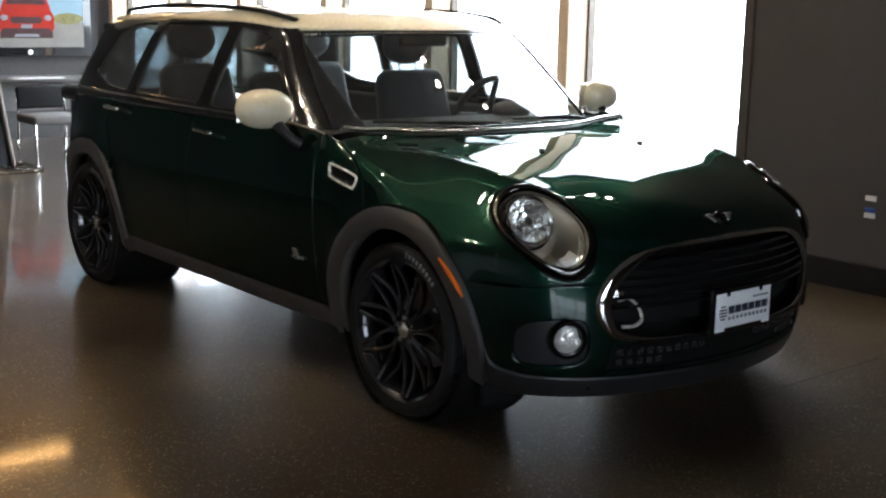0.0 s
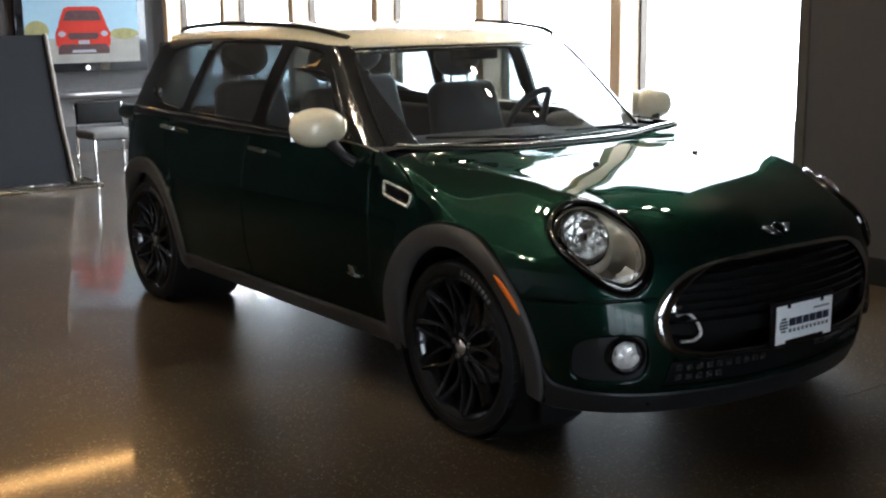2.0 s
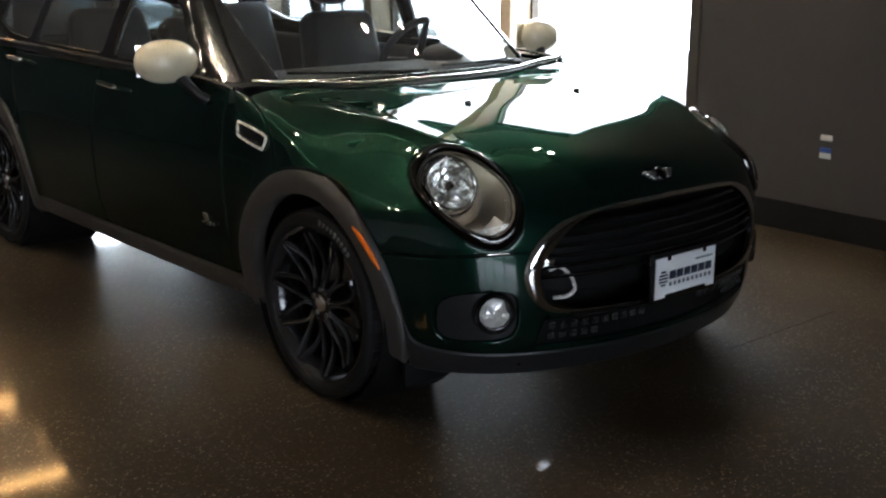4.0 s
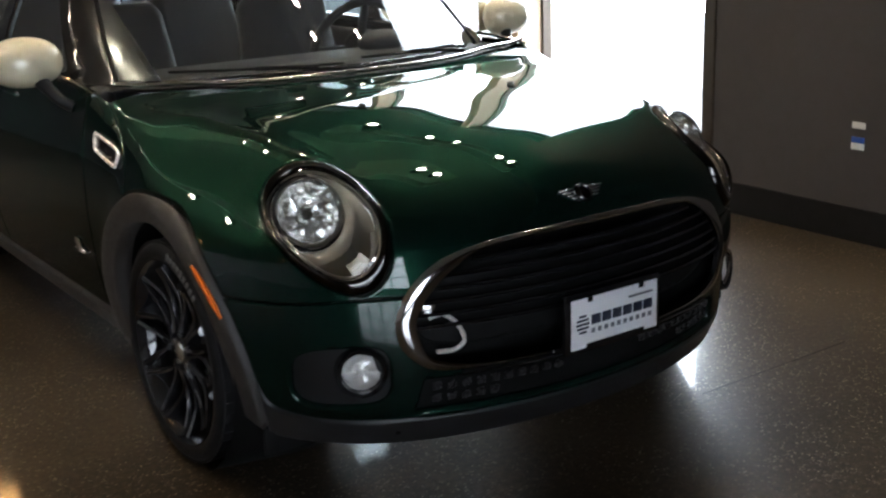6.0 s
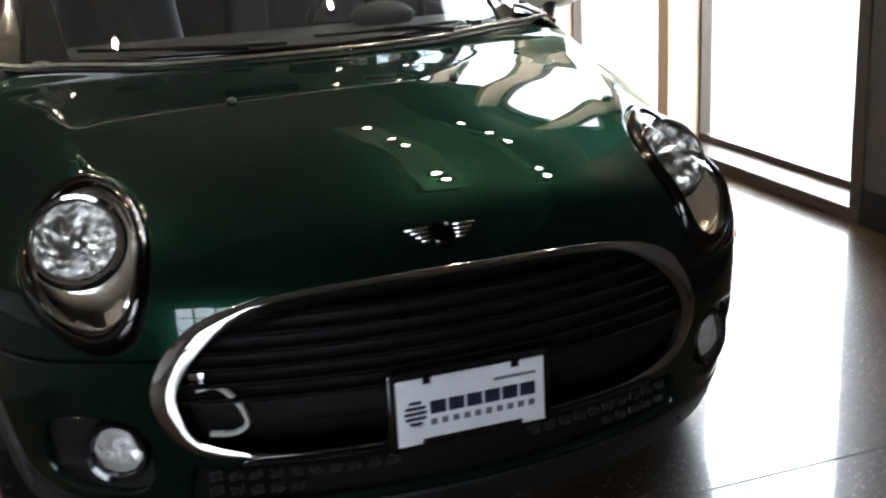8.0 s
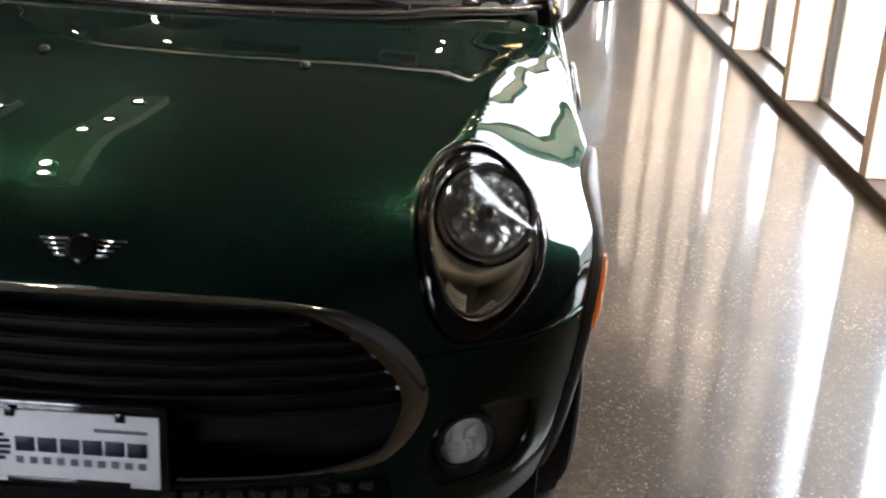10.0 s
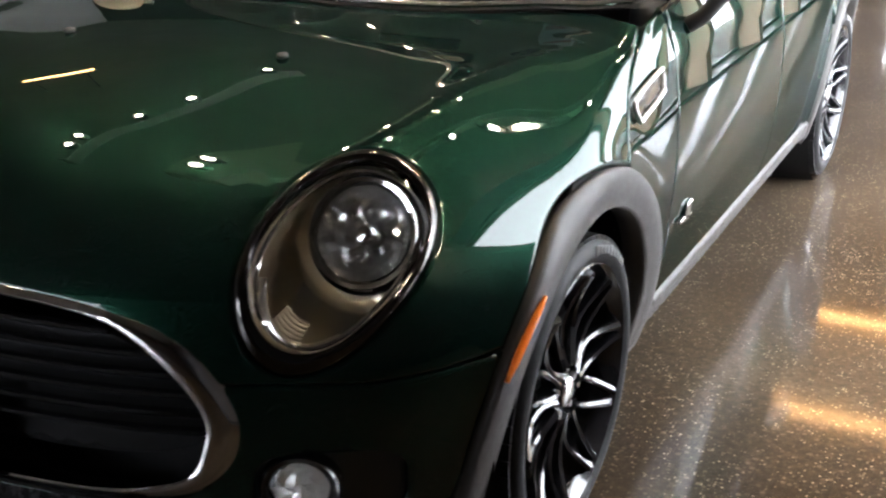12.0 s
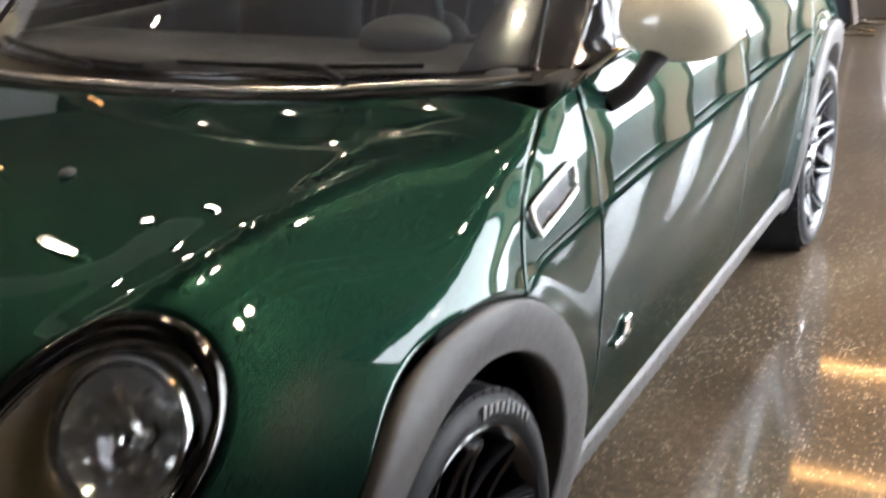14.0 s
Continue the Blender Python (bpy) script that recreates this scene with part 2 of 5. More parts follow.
TV_SKY = plain("screen_picture_sky", (0.17, 0.25, 0.30), 0.6, spec=0.05, vary=0.06, scale=2.0, emit=0.08)
TV_ROAD = plain("screen_picture_road", (0.17, 0.165, 0.15), 0.6, spec=0.05, vary=0.15, scale=6.0, emit=0.07)
TV_RED = plain("screen_picture_red", (0.24, 0.022, 0.015), 0.6, spec=0.05, vary=0.12, scale=6.0, emit=0.08)
TV_BUSH = plain("screen_picture_scrub", (0.16, 0.15, 0.07), 0.6, spec=0.05, vary=0.3, scale=14.0, emit=0.05)
TV_DARK = plain("screen_picture_dark", (0.05, 0.03, 0.03), 0.6, spec=0.05, vary=0.2, emit=0.07)


# ---------------------------------------------------------------- building helpers
def part(name, bm, mat, parent=None, label="", smooth=True):
    """Links a bmesh as one mesh object, under a thing or part."""
    me = bpy.data.meshes.new(name)
    if smooth:
        for f in bm.faces:
            f.smooth = True
    bm.normal_update()
    bm.to_mesh(me)
    bm.free()
    if smooth:
        me.set_sharp_from_angle(angle=radians(40))
    me.materials.append(mat)
    ob = new(name, me)
    ob.parent = parent
    if label:
        ob["label"] = label
    return ob


def empty(name, at=(0, 0, 0)):
    ob = new(name)
    ob.location = at
    ob.empty_display_size = 0.2
    return ob


def box(bm, lo, hi, bevel=0.0, seg=2, m=None):
    """Adds a box, bevelled where asked, to bm."""
    c = [(a + b) / 2 for a, b in zip(lo, hi)]
    s = [max(1e-4, b - a) for a, b in zip(lo, hi)]
    mat = Matrix.Translation(c) @ Matrix.Diagonal((*s, 1))
    made = bmesh.ops.create_cube(bm, size=1.0, matrix=mat)["verts"]
    if bevel:
        edges = list({e for v in made for e in v.link_edges})
        made = list({v for f in bmesh.ops.bevel(bm, geom=edges, offset=min(bevel, min(s) * 0.45), segments=seg, affect='EDGES', profile=0.5)["faces"] for v in f.verts} | {v for v in made if v.is_valid})
    if m is not None:
        bmesh.ops.transform(bm, matrix=m, verts=made)
    return bm


def slab(lo, hi, bevel=0.0, seg=2, m=None):
    return box(bmesh.new(), lo, hi, bevel, seg, m)


def lathe(bm, profile, n=48, axis="x", m=None, closed=False):
    """Turns (radius, along) points round an axis."""
    rings = []
    for k in range(n):
        a = 2 * math.pi * k / n
        ring = []
        for r, d in profile:
            p = {"x": (d, r * math.cos(a), r * math.sin(a)), "y": (r * math.cos(a), d, r * math.sin(a)), "z": (r * math.cos(a), r * math.sin(a), d)}[axis]
            ring.append(bm.verts.new(m @ Vector(p) if m else p))
        rings.append(ring)
    last = len(profile) if closed else len(profile) - 1
    for k in range(n):
        a, b = rings[k], rings[(k + 1) % n]
        for i in range(last):
            j = (i + 1) % len(profile)
            bm.faces.new((a[i], b[i], b[j], a[j]))
    return bm


def tube(bm, pts, radius, n=8, closed=False, flat=1.0, up=(0, 0, 1)):
    """A bar of round or flattened section along points; radius may be a list."""
    pts = [Vector(p) for p in pts]
    rings, count = [], len(pts)
    for i, p in enumerate(pts):
        a = pts[(i - 1) % count] if closed or i else p
        b = pts[(i + 1) % count] if closed or i < count - 1 else p
        d = (b - a).normalized()
        u = Vector(up)
        s = d.cross(u)
        if s.length < 1e-3:
            s = d.cross(Vector((1, 0, 0)))
        s.normalize()
        w = s.cross(d).normalized()
        r = radius[i] if isinstance(radius, (list, tuple)) else radius
        rings.append([bm.verts.new(p + s * (r * math.cos(t)) + w * (r * flat * math.sin(t))) for t in (2 * math.pi * k / n for k in range(n))])
    for i in range(count if closed else count - 1):
        a, b = rings[i], rings[(i + 1) % count]
        for k in range(n):
            bm.faces.new((a[k], a[(k + 1) % n], b[(k + 1) % n], b[k]))
    if not closed:
        bm.faces.new(rings[0][::-1])
        bm.faces.new(rings[-1])
    return bm


def ball(bm, centre, size, rot=None, u=24, v=14):
    m = Matrix.Translation(centre) @ (rot or Matrix.Identity(4)) @ Matrix.Diagonal((*size, 1))
    bmesh.ops.create_uvsphere(bm, u_segments=u, v_segments=v, radius=1.0, matrix=m)
    return bm


# ---------------------------------------------------------------- the hall
WX, WT = 2.30, 0.28          # inner face and thickness of the glazed wall
NEAR, FAR, WEST = -9.0, 9.75, -10.0
CEIL_Z, GLASS_FROM, SILL, HEAD = 4.2, 0.96, 0.06, 3.2


def structure(name, bm, mat, label, category):
    return tagged(part(name, bm, mat, smooth=False), label, category, kind="structure")


def build_hall():
    structure("floor", slab((WEST - 0.3, NEAR - 0.3, -0.2), (WX + 0.3, FAR + 0.3, 0.0)), FLOOR, "polished brown concrete floor with exposed pale aggregate", "floor")
    structure("floor_joint", slab((0.55, -0.582, 0.0), (1.25, -0.578, 0.0008)), BASEBOARD, "thin dark saw cut across the concrete floor", "floor joint")
    structure("ground", slab((WX + 0.31, -60, -0.30), (80, 60, -0.12)), plain("pale_paving", (0.17, 0.165, 0.155), 0.8, scale=3), "grey sunlit paving outside the shop windows", "ground")
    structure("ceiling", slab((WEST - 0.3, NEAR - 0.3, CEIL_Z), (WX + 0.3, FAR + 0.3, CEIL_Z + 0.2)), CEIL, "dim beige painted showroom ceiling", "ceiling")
    bm = slab((WX, NEAR - 0.3, 0), (WX + WT, GLASS_FROM, CEIL_Z))
    structure("wall_east", bm, CHARCOAL, "dark charcoal painted wall beside the windows", "wall")
    structure("wall_head", slab((WX, GLASS_FROM, HEAD), (WX + WT, FAR, CEIL_Z)), CHARCOAL, "dark charcoal painted wall above the windows", "wall")
    # unseen closing wall, kept pale to brighten reflections on the car's right side
    structure("wall_west", slab((WEST - 0.2, NEAR, 0), (WEST, FAR, CEIL_Z)), BOUNCE_GREY, "unseen pale grey wall that brightens the car's right side", "wall")
    # the north wall carries the screen
    bm = slab((WEST, FAR, 0), (WX + WT, FAR + 0.2, CEIL_Z))
    structure("wall_north", bm, SHADED_CHARCOAL, "charcoal painted wall behind the desks, coloured darker for shade", "wall")
    # the south wall behind the walk has tall gridded windows
    bm = slab((WEST, NEAR - 0.2, 0), (-6.6, NEAR, CEIL_Z))
    box(bm, (-2.4, NEAR - 0.2, 0), (WX, NEAR, CEIL_Z))
    box(bm, (-6.6, NEAR - 0.2, 3.2), (-2.4, NEAR, CEIL_Z))
    box(bm, (-6.6, NEAR - 0.2, 0), (-2.4, NEAR, 0.5))
    structure("wall_south", bm, CHARCOAL, "dark charcoal painted wall with a gridded window", "wall")
    structure("baseboard", slab((WX - 0.014, NEAR, 0), (WX - 0.0005, GLASS_FROM, 0.15), 0.004), BASEBOARD, "black rubber base along the charcoal wall", "baseboard")
    # curb under the glass
    structure("window_curb", slab((WX - 0.015, GLASS_FROM, 0), (WX + WT, FAR, SILL), 0.008), BRONZE, "dark bronze metal curb under the shop windows", "window curb")
    # glazed bays between tan columns
    posts = [GLASS_FROM + 0.035] + [2.47 + 1.43 * k for k in range(6)]
    for k, py in enumerate(posts):
        w = 0.07 if k == 0 else 0.10
        bm = slab((WX - 0.01, py - w / 2, SILL), (WX + (0.25 if k else 0.2), py + w / 2, HEAD), 0.006)
        structure("window_post", bm, BRONZE if k == 0 else TAN, "dark bronze window jamb" if k == 0 else "tan painted post between shop windows", "window post")
    edges = posts
    for k in range(len(edges) - 1):
        a, b = edges[k] + (0.05 if k else 0.035), edges[k + 1] - 0.05
        win = tagged(empty(f"window_{k + 1}", (WX + 0.20, (a + b) / 2, SILL)), "tall shop window pane in a bronze frame", "window", "shop windows", "structure")
        inv = Matrix.Translation((-(WX + 0.20), -(a + b) / 2, -SILL))
        fr = bmesh.new()
        for lo, hi in (((WX + 0.17, a, SILL), (WX + 0.23, a + 0.015, HEAD)), ((WX + 0.17, b - 0.015, SILL), (WX + 0.23, b, HEAD)),
                       ((WX + 0.17, a + 0.015, SILL), (WX + 0.23, b - 0.015, SILL + 0.03)), ((WX + 0.17, a + 0.015, HEAD - 0.045), (WX + 0.23, b - 0.015, HEAD))):
            box(fr, lo, hi)
        bmesh.ops.transform(fr, matrix=inv, verts=fr.verts)
        part("window_frame", fr, BRONZE, win, smooth=False)
        pn = slab((WX + 0.195, a + 0.01, SILL + 0.02), (WX + 0.203, b - 0.01, HEAD - 0.04))
        bmesh.ops.transform(pn, matrix=inv, verts=pn.verts)
        p = part("pane", pn, PANE, win, smooth=False)
        p.visible_shadow = False
    # south window grid
    win = tagged(empty("window_south", (-4.5, NEAR - 0.1, 0.5)), "tall gridded window in the far dark wall", "window", kind="structure")
    for k in range(5):
        x = -2.1 + 4.2 * k / 4 - 0.0
        part("mullion", slab((x - 0.03, -0.05, 0), (x + 0.03, 0.05, 2.7)), BRONZE, win, smooth=False)
    for k in range(4):
        z = 2.7 * k / 3
        part("transom", slab((-2.07, -0.04, z - 0.025), (2.07, 0.04, z + 0.025)), BRONZE, win, smooth=False)
    # glowing slabs stand in for the bright outdoors beyond the glass
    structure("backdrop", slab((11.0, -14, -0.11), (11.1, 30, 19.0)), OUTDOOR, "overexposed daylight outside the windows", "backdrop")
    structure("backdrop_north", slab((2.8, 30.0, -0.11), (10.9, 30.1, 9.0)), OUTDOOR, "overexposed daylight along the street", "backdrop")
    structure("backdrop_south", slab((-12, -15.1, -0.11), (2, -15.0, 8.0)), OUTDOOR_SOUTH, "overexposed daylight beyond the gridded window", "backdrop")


build_hall()


def ceiling_lamps():
    """Spot lamps in rows under two beams and two added narrow ones, and linear lamps further off."""
    first = None
    heads = (0.72, 0.94, 1.92, 2.55, 3.38)
    # the outermost two rows are added to put more lamp glints on the fenders
    for x in (-2.45, -1.30, 1.16, 2.02):
        half = 0.05 if x in (-2.45, 2.02) else 0.17
        structure("ceiling_beam", slab((x - half, 0.50, 3.66), (x + half, 3.75, 3.86), 0.01), SOFFIT if half > 0.1 else CEIL, "beige painted beam below the ceiling" if half > 0.1 else "added narrow lamp beam, unseen, for glints on the fenders", "ceiling beam")
        for k, y in enumerate(heads):
            at = (x + 0.03 * math.sin(5.0 * k), y, 3.66)
            if first is None:
                lamp = tagged(empty("spot_lamp", at), "small round warm spot lamp under a beige beam", "spot lamp", "ceiling spot lamps")
                bm = lathe(bmesh.new(), ((0.0, 0.0), (0.055, 0.0), (0.06, -0.01), (0.06, -0.10), (0.040, -0.105), (0.034, -0.08), (0.0, -0.08)), 20, "z")
                part("housing", bm, BLACK, lamp)
                bm = lathe(bmesh.new(), ((0.0, -0.086), (0.033, -0.086), (0.033, -0.09), (0.0, -0.094)), 20, "z")
                part("bulb_face", bm, LAMP_GLOW, lamp, "glowing warm lamp face")
                first = lamp
            else:
                copy_thing(first, Matrix.Translation(at))
    # a pale panel hangs below the ceiling at the far end, with a long linear lamp under each of its edges
    panel = tagged(part("ceiling_panel", slab((-1.6, 7.05, 3.52), (1.46, 9.35, 3.60), 0.01), SOFFIT, smooth=False), "pale beige panel hung below the ceiling", "ceiling panel")
    for px in (-1.4, 1.26):
        for py in (7.3, 9.1):
            part("hanger_rod", slab((px - 0.008, py - 0.008, 3.60), (px + 0.008, py + 0.008, CEIL_Z)), BLACK, panel)
    for x, y, z, turn, size in ((0.61, 7.18, 3.44, 0, 1.66), (0.61, 9.22, 3.44, 0, 1.66), (-4.8, 3.5, 3.6, 20, 0.76), (-6.2, -1.5, 3.6, 20, 0.76)):
        h = size / 2
        t = tagged(empty("linear_lamp", (x, y, z)), "long warm linear lamp under a pale panel" if size > 1 else "slim warm linear lamp hung from the ceiling", "linear lamp", "linear lamps")
        t.rotation_euler[2] = radians(turn)
        part("housing", slab((-h - 0.02, -0.025, 0.012), (h + 0.02, 0.025, 0.03), 0.006), BLACK, t)
        part("diffuser", slab((-h, -0.018, -0.024), (h, 0.018, 0.012), 0.010), TUBE_GLOW, t, "glowing warm diffuser")
        for sx in (-h * 0.8, h * 0.8):
            part("rod", slab((sx - 0.006, -0.006, 0.03), (sx + 0.006, 0.006, (3.52 if size > 1 else CEIL_Z) - z)), BLACK, t)


ceiling_lamps()


# ---------------------------------------------------------------- the car's surface
def spline(*pairs):
    """A smooth curve through (position, value) pairs, flat beyond the ends."""
    xs, ys = np.array([p[0] for p in pairs], float), np.array([p[1] for p in pairs], float)
    h, d = np.diff(xs), np.diff(ys) / np.diff(xs)
    m = np.zeros(len(xs))
    for i in range(1, len(xs) - 1):
        if d[i - 1] * d[i] > 0:
            w1, w2 = 2 * h[i] + h[i - 1], h[i] + 2 * h[i - 1]
            m[i] = (w1 + w2) / (w1 / d[i - 1] + w2 / d[i])
    m[0], m[-1] = d[0], d[-1]

    def at(x):
        x = np.clip(np.asarray(x, float), xs[0], xs[-1])
        i = np.clip(np.searchsorted(xs, x) - 1, 0, len(xs) - 2)
        t = (x - xs[i]) / h[i]
        return (ys[i] * (1 + 2 * t) * (1 - t) ** 2 + m[i] * h[i] * t * (1 - t) ** 2
                + ys[i + 1] * t * t * (3 - 2 * t) + m[i + 1] * h[i] * t * t * (t - 1))
    return at


def smax(a, b, k):
    return 0.5 * (a + b + np.sqrt((a - b) ** 2 + k * k))


side_w = spline((0.10, 0.775), (0.20, 0.812), (0.27, 0.834), (0.34, 0.850), (0.42, 0.864), (0.50, 0.873), (0.62, 0.878), (0.72, 0.874), (0.80, 0.864), (0.85, 0.856), (0.90, 0.842), (0.98, 0.822), (1.1, 0.79))
nose_l = spline((0.10, 0.66), (0.20, 0.715), (0.30, 0.745), (0.44, 0.752), (0.56, 0.742), (0.66, 0.722), (0.76, 0.69), (0.90, 0.63), (1.1, 0.5))
hood_z = spline((-0.86, 0.52), (-0.76, 0.63), (-0.72, 0.675), (-0.66, 0.737), (-0.60, 0.778), (-0.50, 0.826), (-0.38, 0.868), (-0.20, 0.904), (-0.04, 0.927), (0.15, 0.941), (0.30, 0.946), (0.40, 0.950), (0.47, 0.965), (0.60, 1.020), (0.8, 1.040), (4.0, 1.06))
hood_fall = spline((-0.7, 1.05), (-0.45, 0.98), (-0.1, 0.80), (0.1, 0.60), (0.25, 0.38), (0.4, 0.13), (0.5, 0.06), (0.7, 0.12), (4, 0.12))
crease_x = spline((-0.6, 0.50), (-0.34, 0.585), (-0.2, 0.625), (0.0, 0.650), (0.13, 0.670), (0.24, 0.700), (0.36, 0.750))
soft_edge = spline((-0.55, 0.045), (-0.30, 0.024), (0.10, 0.024), (0.36, 0.050), (0.6, 0.045), (4.0, 0.045))
roof_z = spline((0.6, 1.33), (0.9, 1.392), (1.2, 1.423), (1.7, 1.441), (2.4, 1.432), (3.0, 1.402), (3.35, 1.36))


def body_f(p):
    """Below zero inside the body up to the waist, above zero outside."""
    x, y, z = np.abs(p[:, 0]), p[:, 1], p[:, 2]
    w = side_w(z) * (1 - 0.004 * ((y - 1.35) / 1.4) ** 2)
    # the sides flare out to the lips of the wheel arches
    for cy in (0.05, 2.72):
        w = w + 0.012 * np.exp(-((np.hypot(y - cy, z - 0.335) - 0.40) / 0.050) ** 2)
    d, r = np.maximum(0, -y), np.maximum(0, y - 2.55)
    plan = ((x / w) ** 1.9 + (d / nose_l(z)) ** 3.5 + (r / 0.97) ** 3.6 - 1) * 0.38
    swell = 0.018 * np.exp(-((x - 0.60) / 0.15) ** 2) * np.exp(-((y + 0.35) / 0.40) ** 2)
    d_c = x - crease_x(y)
    fade = np.clip((y + 0.50) / 0.16, 0, 1) * np.clip((0.34 - y) / 0.16, 0, 1)
    ridge = 0.0100 * np.exp(-(d_c / np.where(d_c < 0, 0.050, 0.075)) ** 2) * fade
    # a shallow crown between the creases, and a fender that rolls away outside them
    fall, c = hood_fall(y), np.minimum(crease_x(y), 0.74)
    crown = np.interp(y, (-0.55, -0.35, -0.1, 0.1), (0.20, 0.165, 0.115, 0.09)) * np.minimum(1.0, fall / 0.6)
    u = np.maximum(0, x - c) / (0.87 - c)
    creased = crown * np.minimum(x, c) ** 2 + (0.257 * fall - crown * c ** 2) * (0.72 * u + 0.28 * u * u)
    share = np.clip((y + 0.55) / 0.35, 0, 1)
    share = share * share * (3 - 2 * share)
    drop = share * creased + (1 - share) * fall * (0.12 * x ** 2 + 0.29 * x ** 4)
    top = z - hood_z(y) + drop - swell - ridge
    return smax(plan, top, soft_edge(y))


def cabin_f(p):
    """The same for the glasshouse and roof."""
    x, y, z = np.abs(p[:, 0]), p[:, 1], p[:, 2]
    h = z - 0.97
    w = 0.822 - 0.34 * h - 0.26 * h * h - 0.010 * (y - 1.6) ** 2
    front = (0.42 + 1.205 * (z - 0.93) + 0.50 * x ** 2 - y) * 0.60
    back = y - 3.16 + 0.28 * h + 0.10 * x ** 2
    top = (z - roof_z(y) + 0.055 * x ** 2 + 0.10 * x ** 4)
    return smax(smax(smax(x - w, front, 0.03), back, 0.06), top, 0.05)


def grown(f, d):
    return lambda p: f(p) - d


def gradient(f, p, e=0.002):
    g = np.stack([f(p + e * v) - f(p - e * v) for v in np.eye(3)], 1)
    return g / np.maximum(1e-9, np.linalg.norm(g, axis=1))[:, None]


def cast(f, o, d, reach):
    """First meeting with f = 0 of rays that start outside."""
    steps = 90
    lo, found = np.zeros(len(o)), np.zeros(len(o), bool)
    hi = np.full(len(o), float(reach))
    for k in range(1, steps + 1):
        t = reach * k / steps
        inside = (f(o + d * t) < 0) & ~found
        hi[inside], lo[inside] = t, reach * (k - 1) / steps
        found |= inside
    for _ in range(22):
        mid = 0.5 * (lo + hi)
        inside = f(o + d * mid[:, None]) < 0
        hi, lo = np.where(inside, mid, hi), np.where(inside, lo, mid)
    return o + d * hi[:, None]


class SideMap:
    """u along the car, v up; rays come in from one side (s = -1 right, 1 left)."""
    def __init__(self, s):
        self.s = s

    def put(self, f, uv):
        o = np.stack([np.full(len(uv), 1.25 * self.s), uv[:, 0], uv[:, 1]], 1)
        return cast(f, o, np.tile([-self.s, 0.0, 0.0], (len(uv), 1)), 1.2)

    def flat(self, p):
        return p[:, 1:3]


class FrontMap:
    """u across, v up; rays come in from ahead."""
    def put(self, f, uv):
        o = np.stack([uv[:, 0], np.full(len(uv), -1.2), uv[:, 1]], 1)
        return cast(f, o, np.tile([0.0, 1.0, 0.0], (len(uv), 1)), 2.6)

    def flat(self, p):
        return p[:, [0, 2]]


class TopMap:
    def put(self, f, uv):
        o = np.stack([uv[:, 0], uv[:, 1], np.full(len(uv), 1.9)], 1)
        return cast(f, o, np.tile([0.0, 0.0, -1.0], (len(uv), 1)), 1.8)

    def flat(self, p):
        return p[:, :2]


class FanMap:
    """Rays fan out round a lengthwise spine, and forwards beyond its front end."""
    def __init__(self, y0, z0, r):
        self.y0, self.z0, self.r = y0, z0, r

    def put(self, f, uv):
        phi, v = uv[:, 0] / self.r, uv[:, 1]
        psi = np.maximum(0, self.y0 - v) / self.r
        y = np.maximum(v, self.y0)
        d = np.stack([np.cos(psi) * np.sin(phi), -np.sin(psi), np.cos(psi) * np.cos(phi)], 1)
        o = np.stack([0 * y, y, 0 * y + self.z0], 1) + 1.5 * d
        return cast(f, o, -d, 1.49)

    def flat(self, p):
        h = np.hypot(p[:, 0], p[:, 2] - self.z0)
        phi = np.arctan2(p[:, 0], p[:, 2] - self.z0)
        psi = np.arctan2(np.maximum(0, self.y0 - p[:, 1]), h)
        return np.stack([phi * self.r, np.where(p[:, 1] < self.y0, self.y0 - psi * self.r, p[:, 1])], 1)


class RoundMap:
    """u round an upright axis at (0, y0), v up."""
    def __init__(self, y0, r):
        self.y0, self.r = y0, r

    def put(self, f, uv):
        a = uv[:, 0] / self.r
        d = np.stack([np.sin(a), -np.cos(a), 0 * a], 1)
        o = np.stack([0 * a, 0 * a + self.y0, uv[:, 1]], 1) + 2.2 * d
        return cast(f, o, -d, 2.15)

    def flat(self, p):
        return np.stack([np.arctan2(p[:, 0], self.y0 - p[:, 1]) * self.r, p[:, 2]], 1)


HOOD_MAP, BUMPER_MAP, SCREEN_MAP, FRONT, TOP = FanMap(-0.20, 0.40, 0.55), RoundMap(0.25, 0.9), RoundMap(1.7, 1.2), FrontMap(), TopMap()
SIDES = {-1: SideMap(-1), 1: SideMap(1)}


def dense(pts, step=0.022, closed=False):
    """Points along a line of corners, no further apart than step."""
    pts = [np.array(p, float) for p in pts]
    out = []
    pairs = list(zip(pts, pts[1:] + pts[:1])) if closed else list(zip(pts, pts[1:]))
    for a, b in pairs:
        n = max(1, int(np.ceil(np.linalg.norm(b - a) / step)))
        out += [a + (b - a) * k / n for k in range(n)]
    if not closed:
        out.append(pts[-1])
    return np.array(out)


def curve(pts, n=40, closed=False):
    """A rounded line through 2D or 3D points."""
    pts = np.array(pts, float)
    count = len(pts)
    out = []
    segs = count if closed else count - 1
    per = max(2, n // segs)
    for i in range(segs):
        a, b, c, d = (pts[(i + k) % count] if closed else pts[min(max(i + k, 0), count - 1)] for k in (-1, 0, 1, 2))
        for t in np.arange(per) / per:
            out.append(0.5 * (2 * b + (c - a) * t + (2 * a - 5 * b + 4 * c - d) * t * t + (3 * b - a - 3 * c + d) * t ** 3))
    if not closed:
        out.append(pts[-1])
    return np.array(out)


def arc(cx, cy, r, a0, a1, n=24):
    a = np.radians(np.linspace(a0, a1, n))
    return np.stack([cx + r * np.cos(a), cy + r * np.sin(a)], 1)


